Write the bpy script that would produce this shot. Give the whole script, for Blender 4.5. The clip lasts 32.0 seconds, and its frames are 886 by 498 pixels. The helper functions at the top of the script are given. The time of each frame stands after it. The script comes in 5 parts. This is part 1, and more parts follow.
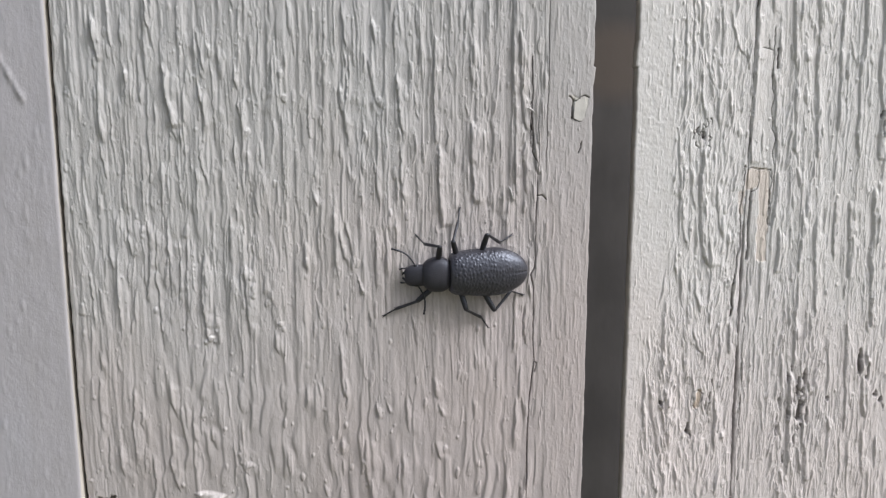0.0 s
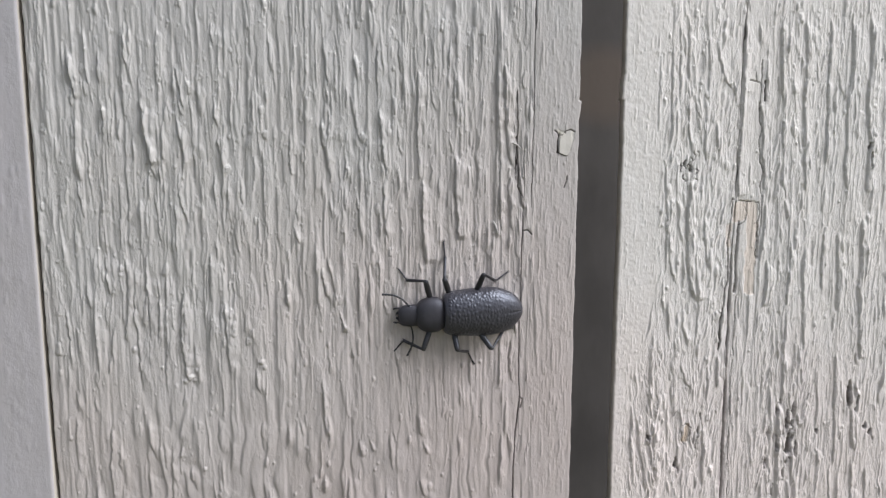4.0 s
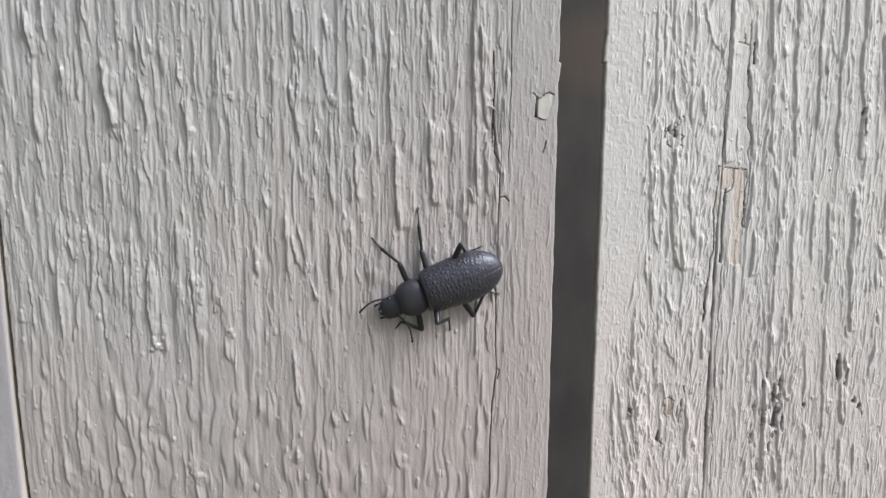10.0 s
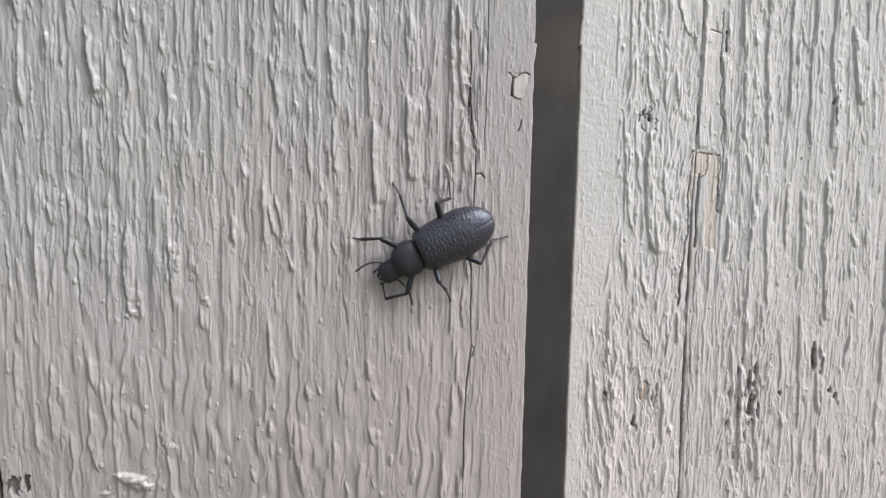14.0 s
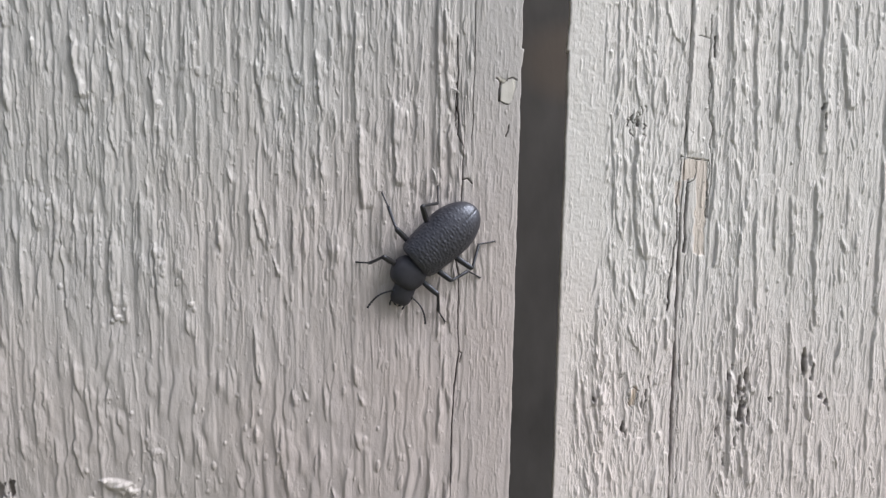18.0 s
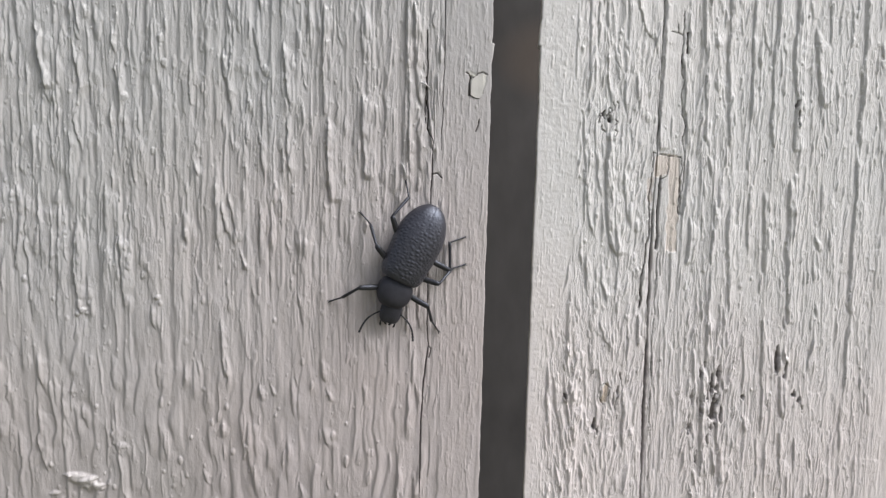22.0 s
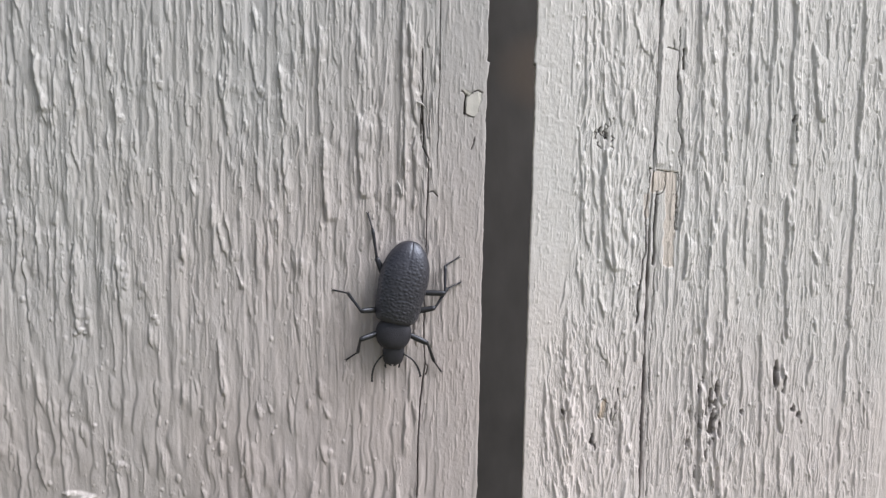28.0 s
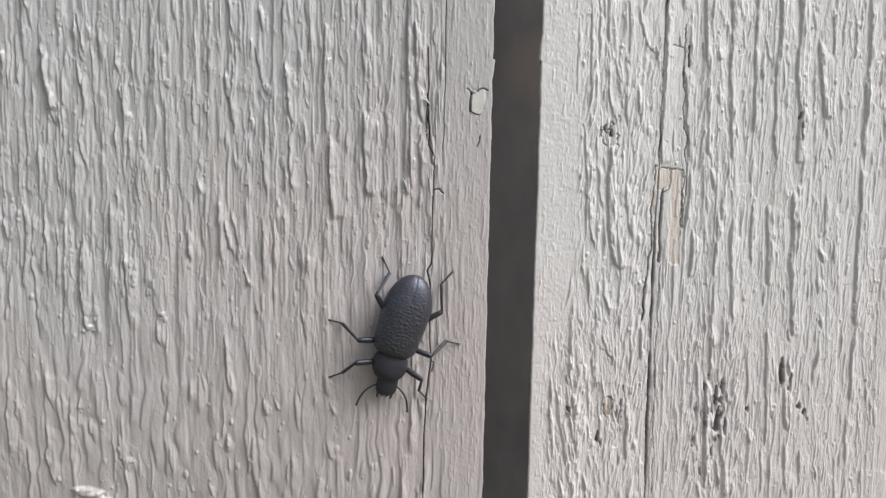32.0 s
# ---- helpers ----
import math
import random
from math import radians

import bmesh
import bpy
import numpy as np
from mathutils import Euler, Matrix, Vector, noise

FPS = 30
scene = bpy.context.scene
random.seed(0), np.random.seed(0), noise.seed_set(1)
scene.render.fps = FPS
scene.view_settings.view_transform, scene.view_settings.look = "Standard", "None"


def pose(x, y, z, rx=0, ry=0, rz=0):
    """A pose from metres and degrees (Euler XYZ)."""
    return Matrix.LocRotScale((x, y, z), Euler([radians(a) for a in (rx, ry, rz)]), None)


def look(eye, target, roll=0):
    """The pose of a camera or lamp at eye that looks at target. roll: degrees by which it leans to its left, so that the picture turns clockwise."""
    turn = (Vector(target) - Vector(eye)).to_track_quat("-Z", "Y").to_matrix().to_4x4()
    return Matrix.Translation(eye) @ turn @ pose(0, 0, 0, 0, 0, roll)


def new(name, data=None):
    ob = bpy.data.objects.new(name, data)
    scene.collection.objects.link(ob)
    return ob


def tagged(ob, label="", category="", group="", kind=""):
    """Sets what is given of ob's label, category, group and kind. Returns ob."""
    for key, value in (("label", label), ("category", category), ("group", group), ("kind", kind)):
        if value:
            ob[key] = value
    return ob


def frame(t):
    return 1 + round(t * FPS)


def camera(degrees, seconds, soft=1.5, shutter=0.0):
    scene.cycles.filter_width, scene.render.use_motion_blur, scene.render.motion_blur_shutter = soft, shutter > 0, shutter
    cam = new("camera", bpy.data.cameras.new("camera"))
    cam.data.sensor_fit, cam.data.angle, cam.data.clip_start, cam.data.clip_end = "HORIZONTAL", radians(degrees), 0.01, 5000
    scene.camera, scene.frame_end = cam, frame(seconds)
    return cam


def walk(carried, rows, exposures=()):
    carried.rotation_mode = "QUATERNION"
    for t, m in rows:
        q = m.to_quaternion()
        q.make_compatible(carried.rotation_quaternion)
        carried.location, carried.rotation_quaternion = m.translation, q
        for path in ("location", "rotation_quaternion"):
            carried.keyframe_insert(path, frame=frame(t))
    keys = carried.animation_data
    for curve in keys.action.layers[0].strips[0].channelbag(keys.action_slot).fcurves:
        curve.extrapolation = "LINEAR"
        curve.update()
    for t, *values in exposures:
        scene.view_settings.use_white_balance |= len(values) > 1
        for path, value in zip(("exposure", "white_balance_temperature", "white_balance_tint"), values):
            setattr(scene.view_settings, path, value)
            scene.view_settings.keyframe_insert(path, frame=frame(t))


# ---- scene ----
# the handheld path in front of the boards: t, x, y, z, yaw, pitch, roll
cam = camera(62.7, 32.0, soft=1.4)
PATH = [
    (0.0, -0.00821, -0.12483, 1.22568, -11.46, -8.46, -0.02),
    (0.5, -0.00887, -0.12468, 1.22671, -11.52, -8.45, -0.07),
    (1.0, -0.00953, -0.12403, 1.22879, -11.56, -8.46, -0.04),
    (1.5, -0.00744, -0.12332, 1.23016, -11.51, -8.39, 0.07),
    (2.0, -0.00884, -0.12418, 1.22869, -11.68, -8.30, -0.13),
    (2.5, -0.00751, -0.12413, 1.22842, -11.72, -8.17, 0.01),
    (3.0, -0.00642, -0.12364, 1.23038, -11.72, -8.12, 0.11),
    (3.5, -0.00590, -0.12298, 1.23078, -11.83, -8.02, -0.05),
    (5.5, -0.00587, -0.12311, 1.22999, -11.86, -7.96, -0.11),
    (6.0, -0.00451, -0.12217, 1.23057, -11.97, -8.03, -0.04),
    (6.5, -0.00508, -0.12358, 1.22909, -11.51, -8.56, -0.28),
    (7.0, -0.00496, -0.12228, 1.23030, -11.40, -8.89, -0.15),
    (7.5, -0.00457, -0.12253, 1.22882, -11.31, -8.91, -0.40),
    (8.0, -0.00311, -0.12218, 1.22899, -11.18, -8.97, -0.20),
    (8.5, -0.00716, -0.12312, 1.22651, -11.15, -8.79, -0.39),
    (9.0, -0.00189, -0.12132, 1.22608, -11.07, -9.15, -0.18),
    (9.5, -0.00205, -0.12149, 1.22718, -11.23, -9.48, -0.12),
    (10.0, 0.00046, -0.12106, 1.22798, -11.20, -9.57, -0.15),
    (10.5, -0.00003, -0.12205, 1.22413, -11.20, -9.32, -0.56),
    (11.0, 0.00064, -0.12348, 1.21702, -11.25, -8.32, -1.25),
    (11.5, -0.00031, -0.12592, 1.21079, -11.25, -7.48, -1.86),
    (12.0, -0.00086, -0.12613, 1.21050, -11.40, -7.14, -1.33),
    (12.5, 0.00064, -0.12612, 1.21168, -11.29, -6.88, -1.10),
    (13.0, 0.00332, -0.12446, 1.21542, -11.28, -6.95, -1.01),
    (13.5, 0.00339, -0.12436, 1.21598, -11.31, -6.79, -1.08),
    (14.0, 0.00357, -0.12466, 1.21799, -11.34, -6.85, -0.98),
    (14.5, 0.00506, -0.12451, 1.21803, -11.21, -6.62, -0.81),
    (15.0, 0.00631, -0.12469, 1.21810, -11.23, -6.82, -0.79),
    (15.5, 0.00652, -0.12542, 1.21612, -11.28, -6.56, -0.84),
    (17.5, 0.00672, -0.12462, 1.21835, -11.23, -6.63, -1.13),
    (18.0, 0.00608, -0.12494, 1.21810, -11.22, -6.48, -1.03),
    (18.5, 0.00658, -0.12566, 1.21738, -11.19, -6.69, -1.02),
    (19.0, 0.00802, -0.12501, 1.21791, -11.27, -6.80, -1.00),
    (19.5, 0.00839, -0.12523, 1.21760, -11.25, -6.72, -1.24),
    (20.0, 0.00866, -0.12504, 1.21853, -11.31, -6.82, -1.26),
    (20.5, 0.00877, -0.12481, 1.21906, -11.34, -6.55, -1.23),
    (21.0, 0.00731, -0.12551, 1.21757, -11.49, -6.50, -1.32),
    (21.5, 0.00970, -0.12599, 1.21606, -11.44, -6.46, -1.44),
    (22.0, 0.01116, -0.12561, 1.21707, -11.32, -6.40, -1.38),
    (22.5, 0.01128, -0.12550, 1.21629, -11.45, -6.24, -1.60),
    (23.0, 0.01246, -0.12482, 1.21856, -11.34, -6.45, -1.47),
    (23.5, 0.01219, -0.12487, 1.21787, -11.48, -6.14, -1.53),
    (24.0, 0.00981, -0.12546, 1.21738, -11.64, -6.18, -1.50),
    (24.5, 0.01063, -0.12553, 1.21701, -11.50, -6.12, -1.34),
    (25.0, 0.01183, -0.12442, 1.21914, -11.52, -6.38, -1.15),
    (25.5, 0.01224, -0.12452, 1.21864, -11.52, -6.30, -1.41),
    (27.5, 0.01270, -0.12570, 1.21995, -10.86, -6.27, -1.18),
    (28.0, 0.01288, -0.12593, 1.21991, -10.85, -6.25, -1.08),
    (28.5, 0.01373, -0.12555, 1.22164, -10.66, -6.36, -0.97),
    (29.0, 0.01320, -0.12518, 1.22190, -10.60, -6.31, -0.70),
    (29.5, 0.01292, -0.12505, 1.22223, -10.63, -6.37, -0.80),
    (30.0, 0.01377, -0.12486, 1.22247, -10.47, -6.43, -0.78),
    (30.5, 0.01227, -0.12580, 1.22129, -10.52, -6.33, -0.78),
    (31.0, 0.01227, -0.12620, 1.21997, -10.49, -6.35, -0.83),
    (31.5, 0.01249, -0.12637, 1.22048, -10.36, -6.59, -0.94),
    (32.0, 0.01270, -0.12634, 1.21986, -10.45, -6.42, -1.00),
]
walk(cam, [(t, pose(x, y, z, 90 + pitch, roll, yaw)) for t, x, y, z, yaw, pitch, roll in PATH], exposures=[(0.0, 0.20), (32.0, 0.20)])

# ---- world and sun: soft daylight from above and to the side of the boards ----
SUN_FROM = Vector((0.62, -0.34, 0.72)).normalized()
world = bpy.data.worlds.new("sky_world")
scene.world = world
world.use_nodes = True
wn, wl = world.node_tree.nodes, world.node_tree.links
sky = wn.new("ShaderNodeTexSky")
sky.sky_type = "NISHITA"
sky.sun_disc = False
sky.sun_elevation = math.asin(SUN_FROM.z)
sky.sun_rotation = math.atan2(SUN_FROM.x, SUN_FROM.y)
sky.air_density, sky.dust_density, sky.ozone_density = 1.0, 3.0, 1.0
wn["Background"].inputs["Strength"].default_value = 0.105
veil = wn.new("ShaderNodeHueSaturation")
veil.inputs["Saturation"].default_value = 0.42
wl.new(sky.outputs[0], veil.inputs["Color"])
wl.new(veil.outputs[0], wn["Background"].inputs["Color"])
sun_data = bpy.data.lights.new("sun", "SUN")
sun_data.energy, sun_data.angle, sun_data.color = 2.85, radians(32), (1.0, 0.985, 0.97)
sun = new("sun", sun_data)
sun.matrix_world = look(SUN_FROM * 5, (0, 0, 0))


# ---- materials ----
def shader(name):
    """A new node material: its node maker, its link maker and its principled shader."""
    m = bpy.data.materials.new(name)
    m.use_nodes = True
    nodes, links = m.node_tree.nodes, m.node_tree.links
    return m, nodes, links, nodes["Principled BSDF"]


def coords(nodes, links, scale):
    """Object coordinates stretched by scale."""
    tc, mp = nodes.new("ShaderNodeTexCoord"), nodes.new("ShaderNodeMapping")
    mp.inputs["Scale"].default_value = scale
    links.new(tc.outputs["Object"], mp.inputs["Vector"])
    return mp.outputs["Vector"]


def grain(nodes, links, scale, detail=4.0, rough=0.55, unit=1.0):
    """Noise in object space, with its own scale along each axis."""
    n = nodes.new("ShaderNodeTexNoise")
    n.inputs["Scale"].default_value, n.inputs["Detail"].default_value, n.inputs["Roughness"].default_value = unit, detail, rough
    links.new(coords(nodes, links, scale), n.inputs["Vector"])
    return n.outputs["Fac"]


def ramp(nodes, links, fac, *stops):
    r = nodes.new("ShaderNodeValToRGB")
    while len(r.color_ramp.elements) < len(stops):
        r.color_ramp.elements.new(0.5)
    for e, (p, c) in zip(r.color_ramp.elements, stops):
        e.position, e.color = p, (*c, 1.0) if len(c) == 3 else c
    links.new(fac, r.inputs["Fac"])
    return r.outputs["Color"]


def mix(nodes, links, fac, a, b, kind="MIX"):
    m = nodes.new("ShaderNodeMix")
    m.data_type, m.blend_type = "RGBA", kind
    for socket, value in ((m.inputs[0], fac), (m.inputs[6], a), (m.inputs[7], b)):
        if isinstance(value, (int, float)):
            socket.default_value = value
        elif isinstance(value, tuple):
            socket.default_value = (*value, 1.0)
        else:
            links.new(value, socket)
    return m.outputs[2]


def bump(nodes, links, height, distance, strength=1.0, below=None):
    b = nodes.new("ShaderNodeBump")
    b.inputs["Strength"].default_value, b.inputs["Distance"].default_value = strength, distance
    links.new(height, b.inputs["Height"])
    if below is not None:
        links.new(below, b.inputs["Normal"])
    return b.outputs["Normal"]


def attribute(nodes, name):
    a = nodes.new("ShaderNodeAttribute")
    a.attribute_name = name
    return a.outputs["Fac"]


def paint_material(name, base, warm, cool, sand=0.4):
    """Old latex paint over sawn wood: uneven tone, dust in the low places of its own grain, bare wood where it has come off."""
    m, nodes, links, p = shader(name)
    tone = ramp(nodes, links, grain(nodes, links, (55, 55, 30), 3), (0.3, cool), (0.5, base), (0.72, warm))
    streak = ramp(nodes, links, grain(nodes, links, (500, 500, 110), 5, 0.65), (0.3, (0.90, 0.89, 0.87)), (0.65, (1.0, 1.0, 1.0)))
    c = mix(nodes, links, 0.7, tone, streak, "MULTIPLY")
    specks = ramp(nodes, links, grain(nodes, links, (1500, 1500, 900), 2), (0.70, (1, 1, 1)), (0.76, (0.72, 0.68, 0.62)))
    c = mix(nodes, links, 0.5, c, specks, "MULTIPLY")
    wood = ramp(nodes, links, grain(nodes, links, (1600, 1600, 90), 4), (0.25, (0.64, 0.53, 0.45)), (0.7, (0.80, 0.69, 0.61)))
    # falling light put into the colour as a pinker, slightly darker tint
    c = mix(nodes, links, attribute(nodes, "thin"), c, mix(nodes, links, 1.0, c, (1.03, 0.942, 0.938), "MULTIPLY"))
    c = mix(nodes, links, attribute(nodes, "bare"), c, wood)
    c = mix(nodes, links, attribute(nodes, "primer"), c, (0.80, 0.78, 0.75))
    # dark brown inside cracks and pits
    c = mix(nodes, links, attribute(nodes, "recess_tone"), c, (0.045, 0.030, 0.021))
    links.new(c, p.inputs["Base Color"])
    p.inputs["Roughness"].default_value = 0.31
    p.inputs["Specular IOR Level"].default_value = 0.5
    rough = nodes.new("ShaderNodeMapRange")
    rough.inputs["To Min"].default_value, rough.inputs["To Max"].default_value = sand, 0.15
    links.new(attribute(nodes, "calm"), rough.inputs["Value"])
    n = bump(nodes, links, grain(nodes, links, (1300, 1300, 360), 6, 0.7), 0.00036, sand)
    links.new(rough.outputs[0], n.node.inputs["Strength"])
    n = bump(nodes, links, grain(nodes, links, (2600, 2600, 170), 4, 0.6), 0.00014, 0.4, n)
    links.new(rough.outputs[0], n.node.inputs["Strength"])
    n = bump(nodes, links, grain(nodes, links, (1900, 1900, 1500), 3), 0.00010, 0.6, n)
    links.new(n, p.inputs["Normal"])
    return m


PAINT = paint_material("greige_paint", (0.520, 0.518, 0.531), (0.530, 0.518, 0.525), (0.516, 0.516, 0.535), 0.34)
PAINT_PALE = paint_material("pale_greige_paint", (0.770, 0.760, 0.774), (0.775, 0.759, 0.768), (0.765, 0.761, 0.776), 0.72)
PAINT_SMOOTH = paint_material("smooth_grey_paint", (0.447, 0.438, 0.478), (0.447, 0.436, 0.470), (0.438, 0.437, 0.483))


def plain_material(name, dark, light, scale, rough=0.7, relief=0.0005, metal=0.0):
    m, nodes, links, p = shader(name)
    links.new(ramp(nodes, links, grain(nodes, links, scale, 5), (0.3, dark), (0.7, light)), p.inputs["Base Color"])
    p.inputs["Roughness"].default_value, p.inputs["Metallic"].default_value = rough, metal
    links.new(bump(nodes, links, grain(nodes, links, tuple(3 * s for s in scale), 3), relief, 0.6), p.inputs["Normal"])
    return m


def gap_backdrop_material():
    """Added backdrop behind the boards: mottled grey-brown, darkened for the gap's shade, with a rust-brown stain."""
    m, nodes, links, p = shader("mottled_brown_backdrop")
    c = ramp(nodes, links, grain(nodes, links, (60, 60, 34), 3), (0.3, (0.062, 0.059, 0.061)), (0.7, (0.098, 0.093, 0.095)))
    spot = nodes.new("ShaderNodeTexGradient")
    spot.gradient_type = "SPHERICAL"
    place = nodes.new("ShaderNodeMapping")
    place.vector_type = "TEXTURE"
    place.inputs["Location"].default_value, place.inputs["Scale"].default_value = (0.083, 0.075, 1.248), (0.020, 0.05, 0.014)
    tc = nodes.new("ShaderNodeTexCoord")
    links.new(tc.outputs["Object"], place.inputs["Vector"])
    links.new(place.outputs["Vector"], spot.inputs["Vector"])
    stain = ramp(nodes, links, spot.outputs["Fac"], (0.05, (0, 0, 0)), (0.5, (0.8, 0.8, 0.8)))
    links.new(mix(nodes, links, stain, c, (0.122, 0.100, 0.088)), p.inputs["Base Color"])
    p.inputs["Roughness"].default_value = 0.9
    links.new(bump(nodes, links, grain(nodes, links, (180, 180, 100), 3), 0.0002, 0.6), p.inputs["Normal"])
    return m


GAP_BACKDROP = gap_backdrop_material()
RAW_WOOD = plain_material("overpainted_board_edge", (0.45, 0.425, 0.395), (0.60, 0.565, 0.53), (300, 300, 25))
SOIL = plain_material("soil_and_grass", (0.07, 0.08, 0.03), (0.17, 0.15, 0.09), (4, 4, 4), 0.9, 0.02)


def shell_material(name, colour, rough, fine, relief, gloss=0.85):
    """Black beetle cuticle: satin, finely pitted, faintly blue from a sky reflection put into its tint."""
    m, nodes, links, p = shader(name)
    links.new(ramp(nodes, links, grain(nodes, links, (600, 600, 600), 3), (0.3, tuple(0.8 * k for k in colour)), (0.7, tuple(1.2 * k for k in colour))), p.inputs["Base Color"])
    p.inputs["Roughness"].default_value = rough
    p.inputs["Specular IOR Level"].default_value = gloss
    # blue of the reflected sky, set as the sheen's own colour
    p.inputs["Specular Tint"].default_value = (0.72, 0.80, 1.0, 1.0)
    links.new(bump(nodes, links, grain(nodes, links, (fine, fine, fine), 2), relief, 0.7), p.inputs["Normal"])
    return m


ELYTRA = shell_material("ridged_black_cuticle", (0.037, 0.035, 0.043), 0.41, 4000, 0.00004, 1.0)
CUTICLE = shell_material("matt_black_cuticle", (0.037, 0.035, 0.042), 0.52, 4500, 0.00007, 0.6)
LIMB = shell_material("glossy_black_cuticle", (0.026, 0.025, 0.027), 0.36, 3000, 0.00003, 0.6)
PRIMER = plain_material("old_primer", (0.55, 0.54, 0.525), (0.64, 0.625, 0.605), (700, 700, 500), 0.85, 0.00005)
EYE = shell_material("black_eye", (0.006, 0.006, 0.007), 0.2, 9000, 0.00001)


# ---- building helpers ----
def part(name, bm, material, parent, label=""):
    """Links a bmesh as one mesh object under a thing or under a part."""
    me = bpy.data.meshes.new(name)
    bm.to_mesh(me)
    bm.free()
    me.materials.append(material)
    for f in me.polygons:
        f.use_smooth = True
    ob = new(name, me)
    ob.parent = parent
    if label:
        tagged(ob, label)
    return ob


TABLES = {}


def value_noise(u, v, seed):
    """Smooth lattice noise from 0 to 1 at the arrays u, v."""
    if seed not in TABLES:
        TABLES[seed] = np.random.RandomState(seed).rand(512, 512).astype(np.float32)
    table = TABLES[seed]
    iu, iv = np.floor(u).astype(int), np.floor(v).astype(int)
    fu, fv = u - iu, v - iv
    fu, fv = fu * fu * (3 - 2 * fu), fv * fv * (3 - 2 * fv)
    at = lambda a, b: table[a % 512, b % 512]
    low = at(iu, iv) * (1 - fu) + at(iu + 1, iv) * fu
    high = at(iu, iv + 1) * (1 - fu) + at(iu + 1, iv + 1) * fu
    return low * (1 - fv) + high * fv


def step(a, b, x):
    t = np.clip((x - a) / (b - a), 0, 1)
    return t * t * (3 - 2 * t)


def line_distance(u, v, points):
    """The distance of the arrays u, v from a broken line."""
    best = np.full(u.shape, 1e9)
    for (ax, az), (bx, bz) in zip(points[:-1], points[1:]):
        dx, dz = bx - ax, bz - az
        k = np.clip(((u - ax) * dx + (v - az) * dz) / (dx * dx + dz * dz), 0, 1)
        best = np.minimum(best, np.hypot(u - ax - k * dx, v - az - k * dz))
    return best


class Relief:
    """The face of a board: heights in mm over u = x and v = z - 1200, both in mm, and where it is worn or tinted."""

    def __init__(self, u, v):
        self.u, self.v, self.h = u, v, np.zeros(u.shape)
        self.calm, self.thin = np.zeros(u.shape), np.zeros(u.shape)
        self.bare, self.primer, self.recess_tone = np.zeros(u.shape), np.zeros(u.shape), np.zeros(u.shape)

    def window(self, x0, x1, z0, z1):
        """The part of the grid inside a box."""
        i0, i1 = np.searchsorted(self.u[0], (x0, x1))
        j0, j1 = np.searchsorted(self.v[:, 0], (z0, z1))
        return slice(j0, j1), slice(i0, i1)

    def crack(self, points, width, depth, wander=0.12, seed=3):
        xs, zs = [p[0] for p in points], [p[1] for p in points]
        k = self.window(min(xs) - 1.5, max(xs) + 1.5, min(zs) - 1.5, max(zs) + 1.5)
        u, v = self.u[k], self.v[k]
        if not u.size:
            return
        w = wander * 2 * (0.7 * value_noise(u * 0 + 7, v / 2.6, seed) + 0.3 * value_noise(u * 0 + 7, v / 0.7, seed) - 0.5)
        d = line_distance(u + w, v, points)
        thick = width * (0.55 + 0.8 * value_noise(u * 0 + 3, v / 3.5, seed + 1))
        cut = 1 - step(0.5 * thick, thick, d)
        self.h[k] -= depth * cut
        # the cut is coloured dark brown
        self.recess_tone[k] = np.maximum(self.recess_tone[k], cut)

    def lip(self, points, width, height, seed=5):
        """A raised ridge of paint along a line, steep towards low u."""
        w = 0.3 * (value_noise(self.u / 3, self.v / 2.5, seed) - 0.5)
        d = line_distance(self.u + w, self.v, points)
        self.h += height * np.exp(-(d / width) ** 2)

    def ridge(self, high, broad, shade, *points, lift=0.24, dip=0.10, soft=0.0):
        """A tongue of raised grain: steep on its left above a shallow gutter, rounded over to its right, narrow at its upper end and blunt below."""
        pts = sorted(points, key=lambda p: p[1])
        z0, z1 = pts[0][1], pts[-1][1]
        k = self.window(min(p[0] for p in pts) - 3 * shade - 0.8, max(p[0] for p in pts) + 2 * broad + 1.0, z0 - 1.0, z1 + 1.0)
        u, v = self.u[k], self.v[k]
        if not u.size:
            return
        line = np.interp(v[:, 0], [p[1] for p in pts], [p[0] for p in pts])[:, None]
        line = line + 0.22 * (value_noise(v / 3.0, v * 0 + z0, 31) - 0.5)
        d = u - line + 0.22 * (value_noise(u / 0.5, v / 0.9, 32) - 0.5) + 0.12 * (value_noise(u / 0.25, v / 0.4, 34) - 0.5)
        e = d - 0.35 * shade
        # only the strongest break off bluntly below; the others run out
        tail = 0.6 if high > 1.45 else min(2.6, 0.45 * (z1 - z0))
        ends = step(z0 - 0.4, z0 + tail, v) * (1 - step(z1 - min(1.6, 0.4 * (z1 - z0)), z1 + 0.6, v))
        body = broad * (0.30 + 0.70 * step(-0.4, 3.0, z1 - v)) * (0.55 + 0.9 * value_noise(v / 1.6, v * 0 + z1, 33))
        wall = 0.08 + soft * (1 - step(-22, 2, v))
        over = np.clip(e, 0, None) / body
        top = 0.55 * np.clip(1 - over / 0.9, 0, 1) + 0.45 * np.clip(1 - (over / 1.6) ** 2, 0, 1)
        crumbs = 0.45 + 0.7 * value_noise(u / 0.55, v / 2.6, 35) + 0.4 * value_noise(u / 0.28, v / 0.8, 36)
        self.h[k] += high * ends * (lift * crumbs * step(-wall, 0.5 * wall, e) * top - dip * np.exp(-(d / (0.36 * shade + 0.4 * wall)) ** 2))

    def lump(self, x, z, wide, tall, height):
        k = self.window(x - 2 * wide, x + 2 * wide, z - 2 * tall, z + 2 * tall)
        u, v = self.u[k], self.v[k]
        d = np.hypot((u - x) / wide, (v - z) / tall)
